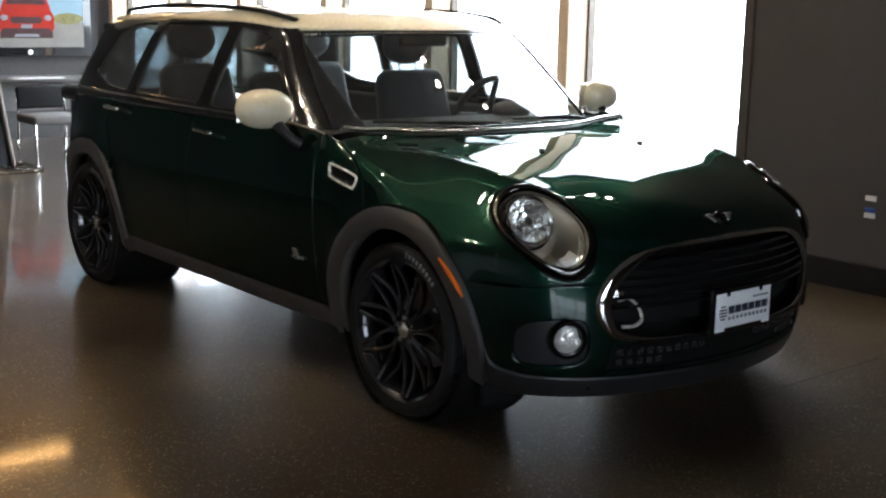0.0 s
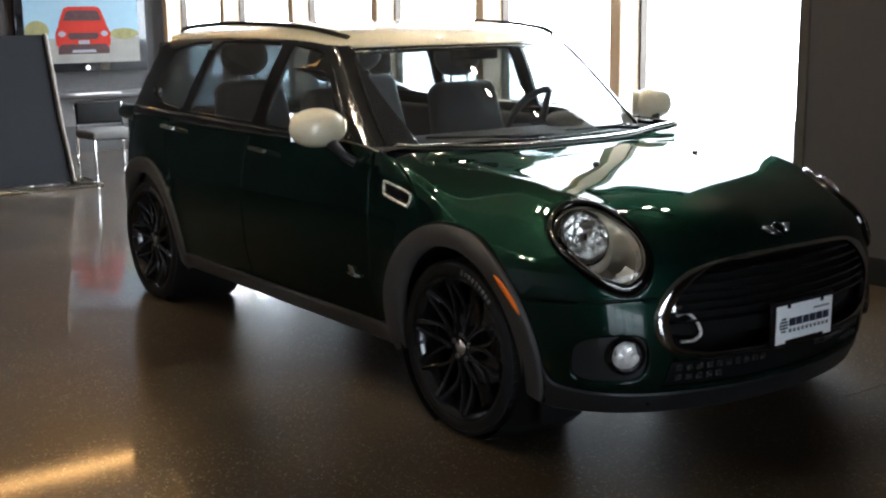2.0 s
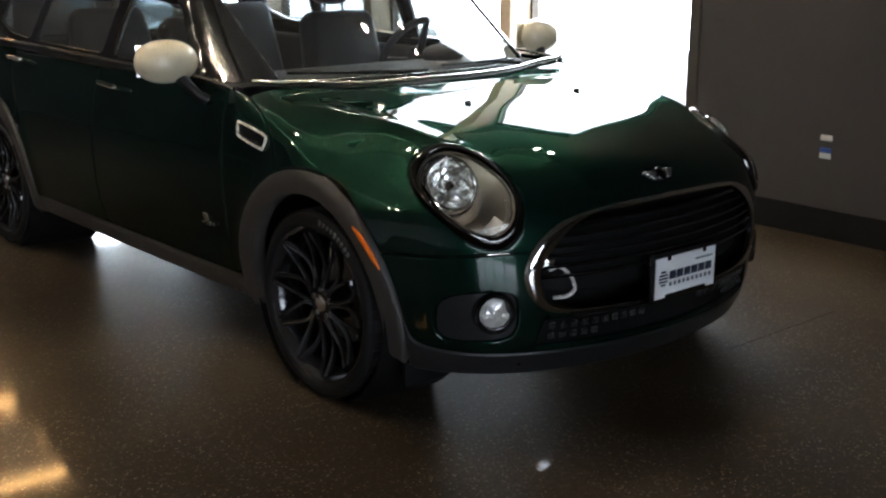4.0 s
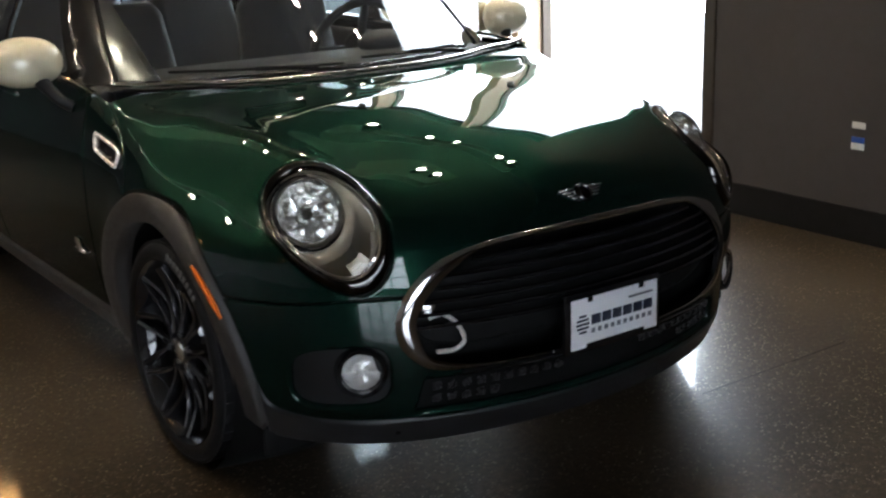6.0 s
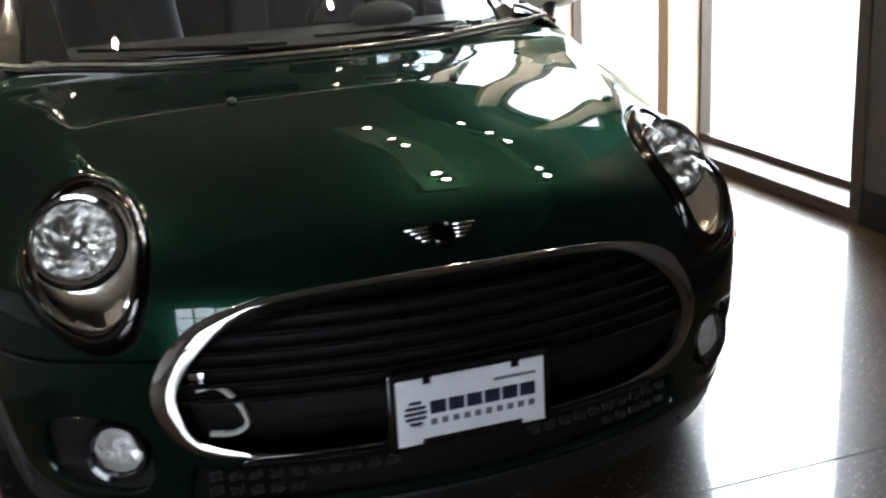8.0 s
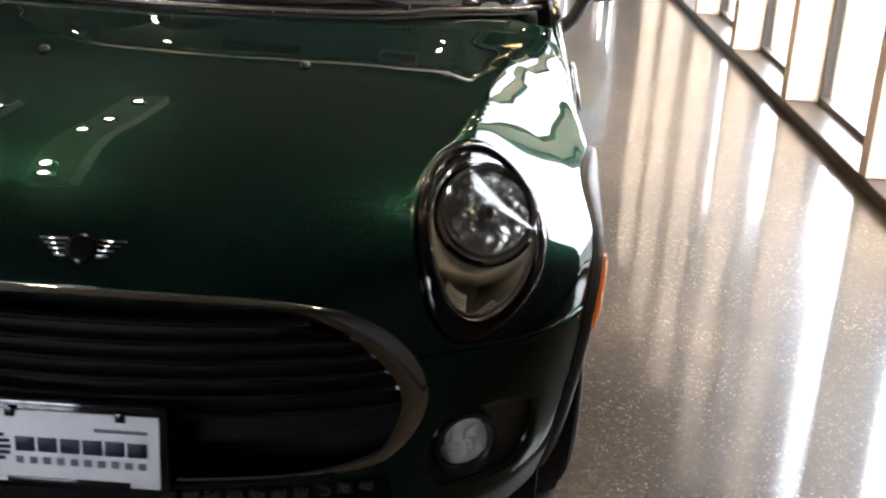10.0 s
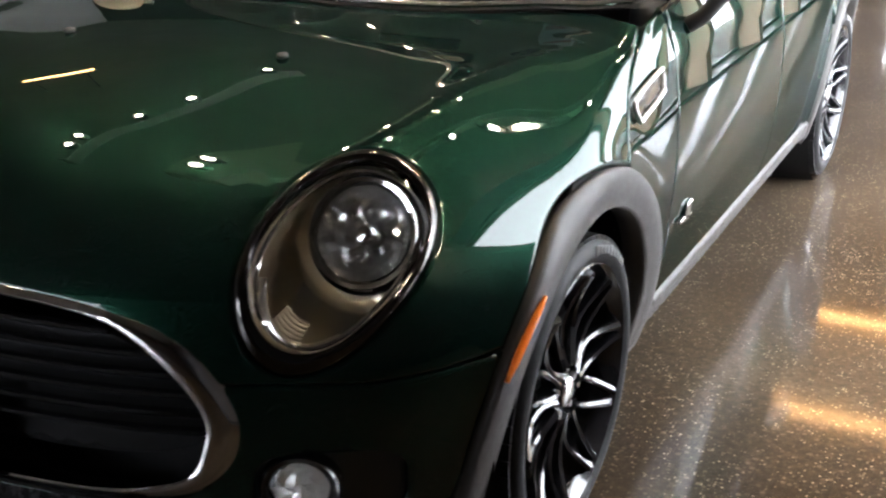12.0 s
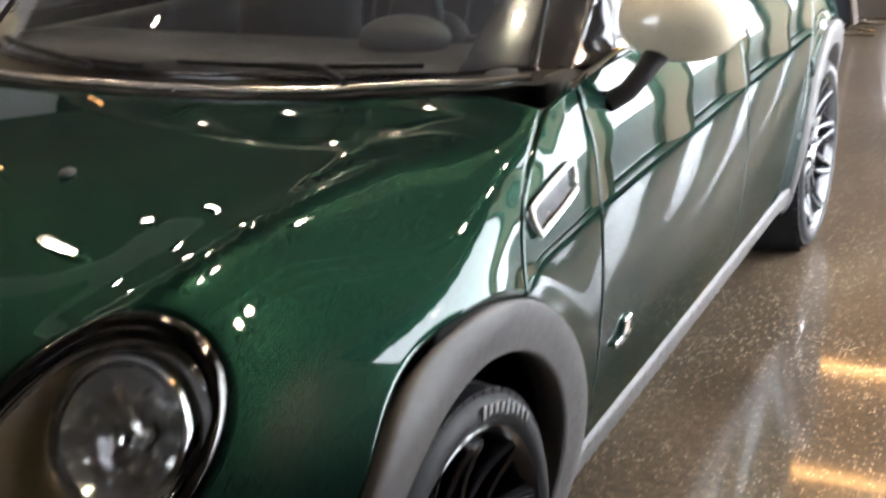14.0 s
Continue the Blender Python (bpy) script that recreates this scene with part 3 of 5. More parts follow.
def oval(cx, cy, rx, ry, tilt=0.0, n=48, power=2.0):
    a = np.linspace(0, 2 * np.pi, n, endpoint=False)
    c, s = np.cos(a), np.sin(a)
    x, y = rx * np.sign(c) * np.abs(c) ** (2 / power), ry * np.sign(s) * np.abs(s) ** (2 / power)
    t = radians(tilt)
    return np.stack([cx + x * math.cos(t) - y * math.sin(t), cy + x * math.sin(t) + y * math.cos(t)], 1)


def inset(loop, d):
    """The loop moved to its left by d."""
    a, b = np.roll(loop, 1, 0), np.roll(loop, -1, 0)
    t = b - a
    t /= np.maximum(1e-9, np.linalg.norm(t, axis=1))[:, None]
    return loop + d * np.stack([-t[:, 1], t[:, 0]], 1)


def area(loop):
    x, y = loop[:, 0], loop[:, 1]
    return 0.5 * np.sum(x * np.roll(y, -1) - y * np.roll(x, -1))


def inside(loop, q):
    x, y = q[:, 0], q[:, 1]
    hit = np.zeros(len(q), bool)
    for (ax, ay), (bx, by) in zip(loop, np.roll(loop, -1, 0)):
        c = (ay > y) != (by > y)
        if c.any():
            hit ^= c & (x < (bx - ax) * (y - ay) / (by - ay + 1e-12) + ax)
    return hit


def near_line(loop, q):
    best = np.full(len(q), 9.0)
    for a, b in zip(loop, np.roll(loop, -1, 0)):
        ab = b - a
        t = np.clip(((q - a) @ ab) / max(1e-12, ab @ ab), 0, 1)
        best = np.minimum(best, np.linalg.norm(q - a - t[:, None] * ab, axis=1))
    return best


def sheet(name, surf, mp, loop, mat, parent, label="", holes=(), step=0.028, lift=0.0, roll=0.0025, depth=0.014, solid=True):
    """A pressed panel: the surface inside an outline, with rolled edges and a turned-in flange."""
    from mathutils.geometry import delaunay_2d_cdt
    f = grown(surf, lift) if lift else surf
    loops = []
    for k, lp in enumerate((loop, *holes)):
        lp = np.asarray(lp, float)
        if (area(lp) > 0) != (k == 0):
            lp = lp[::-1]
        loops.append(lp)
    pts, edges, edge_n = [], [], 0
    for lp in loops:
        n0 = len(pts)
        pts += list(lp)
        edges += [(n0 + i, n0 + (i + 1) % len(lp)) for i in range(len(lp))]
    edge_n = len(pts)
    ring = [inset(lp, 0.006) for lp in loops]
    lo, hi = loops[0].min(0), loops[0].max(0)
    gx, gy = np.meshgrid(np.arange(lo[0] + step * 0.43, hi[0], step), np.arange(lo[1] + step * 0.37, hi[1], step))
    gx[1::2] += step * 0.5
    q = np.stack([gx.ravel(), gy.ravel()], 1)
    ok = inside(loops[0], q) & (near_line(loops[0], q) > 0.013)
    rg = np.concatenate(ring)
    okr = inside(loops[0], rg) & (near_line(loops[0], rg) > 0.004)
    for h in loops[1:]:
        ok &= ~inside(h, q) & (near_line(h, q) > 0.013)
        okr &= ~inside(h, rg) & (near_line(h, rg) > 0.004)
    pts += list(rg[okr]) + list(q[ok])
    vs, _, fs, origin, _, _ = delaunay_2d_cdt([Vector(p) for p in pts], edges, [], 0, 1e-6)
    uv = np.array([(v.x, v.y) for v in vs])
    mids = np.array([uv[list(t)].mean(0) for t in fs])
    keep = inside(loops[0], mids)
    for h in loops[1:]:
        keep &= ~inside(h, mids)
    fs = [t for t, k in zip(fs, keep) if k]
    rim = np.array([any(o < edge_n for o in og) if og else False for og in origin])
    pos = mp.put(f, uv)
    nor = gradient(f, pos)
    top = pos.copy()
    top[rim] -= nor[rim] * roll
    # outward lean of the rim, for a soft highlight on the edge
    lean = nor.copy()
    cnt = np.zeros((len(uv), 3))
    tris = [tuple(t) for t in fs]
    used = {}
    for t in tris:
        for i in range(len(t)):
            a, b = t[i], t[(i + 1) % len(t)]
            used[(a, b)] = True
    border = [(a, b) for a, b in used if (b, a) not in used]
    for a, b in border:
        e = pos[b] - pos[a]
        out = np.cross(e, nor[a])
        out /= max(1e-9, np.linalg.norm(out))
        cnt[a] += out
        cnt[b] += out
    ln = np.linalg.norm(cnt, axis=1)
    edge = ln > 1e-6
    cnt[edge] /= ln[edge][:, None]
    # which way the triangles face
    a, b, c = (pos[[t[i] for t in tris]] for i in range(3))
    flip = np.sum(np.sum(np.cross(b - a, c - a) * nor[[t[0] for t in tris]], 1)) < 0
    if flip:
        cnt = -cnt
    lean[edge] = nor[edge] + 0.9 * cnt[edge]
    lean /= np.linalg.norm(lean, axis=1)[:, None]
    verts, norms = list(top), list(lean)
    faces = [t[::-1] if flip else t for t in tris]
    if solid:
        back = {}
        for i in {i for e in border for i in e}:
            back[i] = (len(verts), len(verts) + 1)
            verts += [top[i], top[i] - nor[i] * depth]
            norms += [cnt[i], cnt[i]]
        for a, b in border:
            if flip:
                a, b = b, a
            faces.append((b, a, back[a][1], back[b][1]))
    me = bpy.data.meshes.new(name)
    me.from_pydata([tuple(v) for v in verts], [], faces)
    me.polygons.foreach_set("use_smooth", [True] * len(me.polygons))
    me.update()
    me.normals_split_custom_set_from_vertices([tuple(n) for n in norms])
    me.materials.append(mat)
    ob = new(name, me)
    ob.parent = parent
    if label:
        ob["label"] = label
    return ob


def on(surf, mp, pts, lift=0.0):
    return mp.put(grown(surf, lift), np.asarray(pts, float))


def strip(name, surf, mp, pts, radius, mat, parent, label="", lift=0.0, closed=False, flat=1.0, n=8):
    """A moulding that follows the surface along a line."""
    p = on(surf, mp, pts, lift)
    return part(name, tube(bmesh.new(), p, radius, n, closed, flat), mat, parent, label)


# ---------------------------------------------------------------- the car's lines
WHEELBASE, HUB_Z, TRACK, AXLE = 2.67, 0.313, 0.757, 0.03
ARCH_IN, ARCH_OUT, ARCH_Y, ARCH_Z = 0.338, 0.420, 0.050, 0.335
SILL_Z, WAIST = 0.297, 0.966
CUT_Y = 0.225                                   # rear edge of the clamshell bonnet
LAMP_C, LAMP_N, LAMP_L = (0.632, -0.440, 0.722), (0.461, -0.484, 0.744), (0.118, 0.864, 0.490)
LAMP_A, LAMP_B = 0.207, 0.127                   # half length and half width of the lamp's oval
GRILLE = [(0.0, 0.680), (0.28, 0.672), (0.41, 0.648), (0.50, 0.595), (0.552, 0.505), (0.528, 0.420), (0.46, 0.380), (0.30, 0.368), (0.0, 0.368)]


class LampMap:
    """u along and v across a headlamp's oval; rays come in along its axis."""
    def __init__(self, s):
        sx = np.array([s, 1, 1])
        self.c, self.n, self.l = np.array(LAMP_C) * sx, np.array(LAMP_N) * sx, np.array(LAMP_L) * sx
        self.n = self.n / np.linalg.norm(self.n)
        self.l = self.l - self.n * (self.l @ self.n)
        self.l = self.l / np.linalg.norm(self.l)
        self.h = np.cross(self.n, self.l) * s

    def put(self, f, uv):
        o = self.c + uv[:, :1] * self.l + uv[:, 1:] * self.h + 0.35 * self.n
        return cast(f, o, np.tile(-self.n, (len(uv), 1)), 0.9)

    def flat(self, p):
        return np.stack([(p - self.c) @ self.l, (p - self.c) @ self.h], 1)


LAMPS = {-1: LampMap(-1), 1: LampMap(1)}


def lamp_oval(k=1.0, grow=0.0, n=64):
    return oval(0, 0, LAMP_A * k + grow, LAMP_B * k + grow, 0, n, 2.1)


def grille_line(grow=0.0):
    half = curve(GRILLE, 48)
    full = np.concatenate([half, (half * (-1, 1))[::-1][1:-1]])
    if area(full) > 0:
        full = full[::-1]
    return inset(full, grow)


car = tagged(empty("hatchback_car"), "dark green five-door hatchback with cream roof and black wheels", "car")


def cut_line(dy, angle):
    """The bonnet's rear side edge, from the waist down to the arch."""
    low = (CUT_Y + dy, ARCH_Z + ARCH_OUT * math.sin(math.radians(angle)))
    return curve([(0.482 + dy, 0.938), (0.427 + dy, 0.909), (0.345 + dy, 0.868), (0.280 + dy, 0.815), low], 28)


def build_body():
    # dark under-shell seen in the gaps and behind the grille
    for s in (-1, 1):
        lp = dense([(-0.40, 0.24), (-0.40, 0.54), (-0.16, 0.62), (0.0, 0.74), (0.2, 0.86), (0.3, 0.93), (3.2, 0.95), (3.3, 0.30), (2.9, 0.24)], 0.05, True)
        holes = [oval(ARCH_Y, ARCH_Z, 0.37, 0.37, 0, 40), oval(WHEELBASE + ARCH_Y, ARCH_Z, 0.37, 0.37, 0, 40)]
        sheet("inner_shell", body_f, SIDES[s], lp, BLACK, car, "black inner body shell", holes, 0.06, -0.017, 0, 0.01)
    lp = dense([(-0.48, -0.14), (-0.70, -0.10), (-0.70, 0.40), (0.70, 0.40), (0.70, -0.10), (0.48, -0.14), (0.42, -0.60), (-0.42, -0.60)], 0.06, True)
    sheet("inner_shell", body_f, TOP, lp, BLACK, car, "black inner body shell", (), 0.06, -0.02, 0, 0.01)
    # bonnet: cowl edge, cut line, arch, seam to the grille, top of the grille
    seam_z = 0.567
    top_half = curve(GRILLE, 48)
    k = int(np.argmin(np.abs(top_half[:, 1] - seam_z) + (top_half[:, 0] < 0.3)))
    grille_up, grille_dn = top_half[:k + 1], top_half[k:]
    a_up = math.degrees(math.acos((CUT_Y - 0.004 - ARCH_Y) / ARCH_OUT))
    a_seam = 180 - math.degrees(math.asin((seam_z - 0.012 - ARCH_Z) / ARCH_OUT))
    half = []
    half += list(on(body_f, TOP, curve([(0.0, 0.360), (0.20, 0.370), (0.40, 0.406), (0.58, 0.455), (0.70, 0.476)], 30)))
    half += list(on(body_f, SIDES[1], cut_line(-0.002, a_up)))
    half += list(on(body_f, SIDES[1], arc(ARCH_Y, ARCH_Z, ARCH_OUT, a_up, a_seam, 34)[1:]))
    yz = half[-1]
    seam = curve([(yz[0], yz[2]), (0.74, seam_z - 0.008), (0.64, seam_z), (grille_up[-1][0], seam_z)], 24)
    half += list(on(body_f, FRONT, seam[1:]))
    half += list(on(body_f, FRONT, dense(grille_up[::-1], 0.010)[1:] + (0.0, 0.002)))
    half = np.array(half)
    full = np.concatenate([half, (half * (-1, 1, 1))[::-1][1:-1]])
    holes = [HOOD_MAP.flat(on(body_f, LAMPS[s], lamp_oval(1.0, 0.003))) for s in (-1, 1)]
    hood = sheet("bonnet", body_f, HOOD_MAP, HOOD_MAP.flat(full), PAINT, car, "dark green metallic clamshell bonnet", holes, 0.0125, 0, 0.002, 0.016)
    # bumper
    half = []
    half += list(on(body_f, FRONT, dense(grille_dn[::-1], 0.010) * (1.006, 1.0) - (0.0, 0.002)))
    half += list(on(body_f, FRONT, np.array([(x, z - 0.005) for x, z in seam[::-1]][1:])))
    a_low = 180 - math.degrees(math.asin((0.345 - ARCH_Z) / ARCH_OUT))
    half += list(on(body_f, SIDES[1], arc(ARCH_Y, ARCH_Z, ARCH_OUT, a_seam + 0.8, a_low, 14)[1:]))
    low = [(half[-1][0], 0.345), (0.79, 0.283), (0.73, 0.258), (0.60, 0.248), (0.3, 0.245), (0, 0.245)]
    half += list(on(body_f, FRONT, dense(curve(low, 30), 0.012)[1:]))
    half = np.array(half)
    mid = (half * (-1, 1, 1))[::-1][1:-1]
    full = np.concatenate([half, mid])
    pods = [oval(s * 0.672, 0.368, 0.094, 0.080, s * -4, 40, 3.4) for s in (-1, 1)]
    duct = dense([(-0.525, 0.262), (0.525, 0.262), (0.505, 0.352), (-0.505, 0.352)], 0.03, True)
    holes = [BUMPER_MAP.flat(on(body_f, FRONT, p)) for p in (*pods, duct)]
    bumper = sheet("front_bumper", body_f, BUMPER_MAP, BUMPER_MAP.flat(full), PAINT, car, "dark green metallic front bumper", holes, 0.026, 0, 0.002, 0.018)
    # dark backs behind the grille and the lower duct
    lp = inset(grille_line(), -0.05)
    sheet("grille_back", body_f, FRONT, lp, BLACK, car, "black void behind the grille", (), 0.05, -0.060, 0, 0.01, solid=False)
    part("radiator_panel", slab((-0.56, -0.60, 0.20), (0.56, -0.55, 0.66), 0.01), BLACK, car, "black radiator panel")
    lp = dense([(-0.545, 0.250), (0.545, 0.250), (0.525, 0.364), (-0.525, 0.364)], 0.04, True)
    sheet("duct_back", body_f, FRONT, lp, BLACK, car, "black void behind the lower intake", (), 0.05, -0.045, 0, 0.01)
    # lower lip of grained plastic, its shade put into the colour
    low = np.array(dense(curve(low, 30), 0.012))
    half = list(on(body_f, FRONT, low[::-1] - (0, 0.004)))
    half += list(on(body_f, SIDES[1], arc(ARCH_Y, ARCH_Z, ARCH_OUT + 0.002, a_low + 1.0, 200, 10)))
    half += list(on(body_f, FRONT, curve([(half[-1][0] - 0.01, 0.186), (0.76, 0.180), (0.70, 0.176), (0.55, 0.172), (0.35, 0.170), (0.0, 0.170)], 44)))
    half = np.array(half)
    full = np.concatenate([half, (half * (-1, 1, 1))[::-1][1:-1]])
    sheet("bumper_lip", body_f, BUMPER_MAP, BUMPER_MAP.flat(full), SHADED_TRIM, car, "plastic bumper lip coloured dark for shade", (), 0.035, 0.004, 0.004, 0.03)
    return hood, bumper


hood, bumper = build_body()


def build_sides():
    for s in (-1, 1):
        mp = SIDES[s]
        # panel between bonnet and door
        a0 = math.degrees(math.acos((CUT_Y + 0.001 - ARCH_Y) / ARCH_OUT))
        a1 = math.degrees(math.asin((SILL_Z - ARCH_Z) / ARCH_OUT))
        lp = list(cut_line(0.003, a0)[::-1]) + list(dense([(0.540, 0.950), (0.60, WAIST)], 0.03))
        lp += list(dense([(0.585, 0.86), (0.565, 0.70), (0.555, 0.50), (0.555, 0.36), (0.535, SILL_Z + 0.004)], 0.03))
        lp += list(arc(ARCH_Y, ARCH_Z, ARCH_OUT, a1, a0, 24)[:-1])
        sheet("side_panel", body_f, mp, np.array(lp), PAINT, car, "dark green metallic panel ahead of the door", (), 0.03)
        # front door, with its crease
        lp = dense([(0.605, WAIST), (0.590, 0.86), (0.570, 0.70), (0.560, 0.50), (0.560, 0.36), (0.545, SILL_Z + 0.004), (1.575, SILL_Z + 0.004), (1.60, 0.40), (1.605, 0.70), (1.60, WAIST)], 0.03, True)
        door = sheet("front_door", body_f, mp, lp, PAINT, car, "dark green metallic front door", (), 0.03)
        b0, b1 = math.degrees(math.acos(-0.33 / ARCH_OUT)), 180 + math.degrees(math.asin((ARCH_Z - SILL_Z) / ARCH_OUT))
        lp = list(dense([(1.605, WAIST), (1.610, 0.70), (1.605, 0.40), (1.58, SILL_Z + 0.004), (WHEELBASE + ARCH_Y - ARCH_OUT * math.cos(math.asin((ARCH_Z - SILL_Z - 0.004) / ARCH_OUT)), SILL_Z + 0.004)], 0.03))
        lp += list(arc(WHEELBASE + ARCH_Y, ARCH_Z, ARCH_OUT, b1, b0, 14)[1:])
        lp += list(dense([(WHEELBASE - 0.27, 0.70), (2.47, 0.80), (2.50, 0.88), (2.49, WAIST)], 0.03))
        rear = sheet("rear_door", body_f, mp, np.array(lp), PAINT, car, "dark green metallic rear door", (), 0.03)
        lp = list(dense([(2.495, WAIST), (2.505, 0.88), (2.475, 0.80), (WHEELBASE - 0.265, 0.70)], 0.03))
        lp += list(arc(WHEELBASE + ARCH_Y, ARCH_Z, ARCH_OUT, b0 - 0.8, 5, 30)[1:])
        lp += list(dense([(3.15, 0.40), (3.36, 0.42), (3.42, 0.60), (3.44, 0.80), (3.42, 1.005), (3.00, 0.990)], 0.03))
        sheet("rear_quarter", body_f, mp, np.array(lp), PAINT, car, "dark green metallic rear quarter panel", (), 0.035)
        # rear bumper corner and tail lamp
        lp = dense([(3.13, 0.20), (3.14, 0.385), (3.35, 0.41), (3.42, 0.41), (3.42, 0.20)], 0.04, True)
        sheet("rear_bumper", body_f, mp, lp, TRIM, car, "grained dark grey plastic rear bumper corner", (), 0.04)
        sheet("tail_lamp", body_f, mp, oval(3.385, 0.62, 0.035, 0.09, 0, 30, 3), RED, car, "red tail lamp in a chrome rim", (), 0.03, 0.006)
        # sill and arch cladding of grained plastic
        for cy, a, b, n in ((ARCH_Y, 200, -18, 60), (WHEELBASE + ARCH_Y, 198, -8, 56)):
            outer, inner = arc(cy, ARCH_Z, ARCH_OUT - 0.002, a, b, n), arc(cy, ARCH_Z, ARCH_IN, b, a, n)
            clad = sheet("arch_cladding", body_f, mp, np.concatenate([outer, inner]), TRIM, car, "grained dark grey plastic wheel arch trim", (), 0.024, 0.011, 0.006, 0.05)
            if cy == ARCH_Y:
                sheet("side_marker", body_f, mp, marker_loop(), ORANGE, clad, "amber side marker reflector", (), 0.02, 0.019, 0.003, 0.006)
        lp = dense([(0.41, 0.224), (0.425, SILL_Z - 0.002), (2.33, SILL_Z - 0.002), (2.34, 0.224)], 0.05, True)
        sheet("sill", body_f, mp, lp, TRIM, car, "grained dark grey plastic sill", (), 0.04, 0.007, 0.005, 0.06)
        part("air_deflector", slab((s * 0.70 - 0.09, -0.345, 0.115), (s * 0.70 + 0.09, -0.325, 0.20), 0.008), BLACK, car, "black flap ahead of the front wheel")
        # wheel wells
        for cy in (ARCH_Y, WHEELBASE + ARCH_Y):
            bm = bmesh.new()
            lathe(bm, ((0.36, 0.845 * s), (0.385, 0.60 * s), (0.385, 0.50 * s), (0.0, 0.50 * s)), 40, "x", Matrix.Translation((0, cy, ARCH_Z)))
            part("wheel_liner", bm, BLACK, car, "black wheel arch liner")
        # waist moulding
        strip("waist_moulding", body_f, mp, dense([(0.560, 0.955), (0.64, 0.966), (0.78, WAIST + 0.010), (1.2, WAIST + 0.014), (2.5, WAIST + 0.026), (3.06, WAIST + 0.036)], 0.05), 0.006, RING_CHROME, car, "bright waist moulding", 0.002, flat=1.0)
        # side scuttle trim: a chrome frame round a dark mesh
        out = np.array([(0.312, 0.787), (0.300, 0.813), (0.322, 0.831), (0.460, 0.855), (0.474, 0.849), (0.468, 0.826), (0.454, 0.808), (0.326, 0.784)])
        p = on(body_f, mp, curve(out, 48, True), 0.006)
        tr = part("side_scuttle", tube(bmesh.new(), p, 0.005, 8, True), SATIN, car, "satin chrome frame of the side scuttle grille")
        sheet("scuttle_mesh", body_f, mp, inset(curve(out, 40, True), 0.003 if area(curve(out, 40, True)) > 0 else -0.003), GLOSS_BLACK, tr, "dark mesh insert", (), 0.02, 0.003)
        # door handles
        for hy, hz, dr in ((1.44, 0.893, door), (2.41, 0.925, rear)):
            h = tube(bmesh.new(), on(body_f, mp, curve([(hy - 0.085, hz - 0.003), (hy - 0.06, hz), (hy + 0.06, hz + 0.005), (hy + 0.085, hz + 0.007)], 14), 0.028), [0.006, 0.011, 0.013, 0.014, 0.014, 0.014, 0.014, 0.014, 0.014, 0.013, 0.012, 0.010, 0.006][:13], 8, False, 0.8)
            part("door_handle", h, CHROME, dr, "chrome door handle")
        # wing badge low on the door
        q = on(body_f, mp, [(0.655, 0.482)], 0.004)[0]
        bm = bmesh.new()
        for dy, dz, w, h, sl in ((-0.022, -0.012, 0.012, 0.012, 0.3), (-0.004, -0.012, 0.012, 0.012, 0.3), (0.028, 0.0, 0.034, 0.042, 0.6), (0.036, -0.012, 0.046, 0.010, 0.0)):
            m = Matrix.Translation((q[0], q[1] + dy, q[2] + dz)) @ Matrix.Shear('XY', 4, (0, 0))
            sh = Matrix(((1, 0, 0, 0), (0, 1, sl, 0), (0, 0, 1, 0), (0, 0, 0, 1)))
            box(bm, (-0.004, -w / 2, -h / 2), (0.004, w / 2, h / 2), 0.002, 1, m @ sh)
        part("badge", bm, CHROME, door, "small chrome badge on the door")


def marker_loop():
    out, inn = [], []
    for t in np.linspace(0, 1, 15):
        a, w = radians(150 - 24 * t), 0.0085 * min(1.0, 0.25 + 3.2 * min(t, 1 - t))
        for row, r in ((out, 0.3755 + w), (inn, 0.3755 - w)):
            row.append((r * math.cos(a), 0.318 + r * math.sin(a)))
    return np.array(out + inn[::-1])


build_sides()


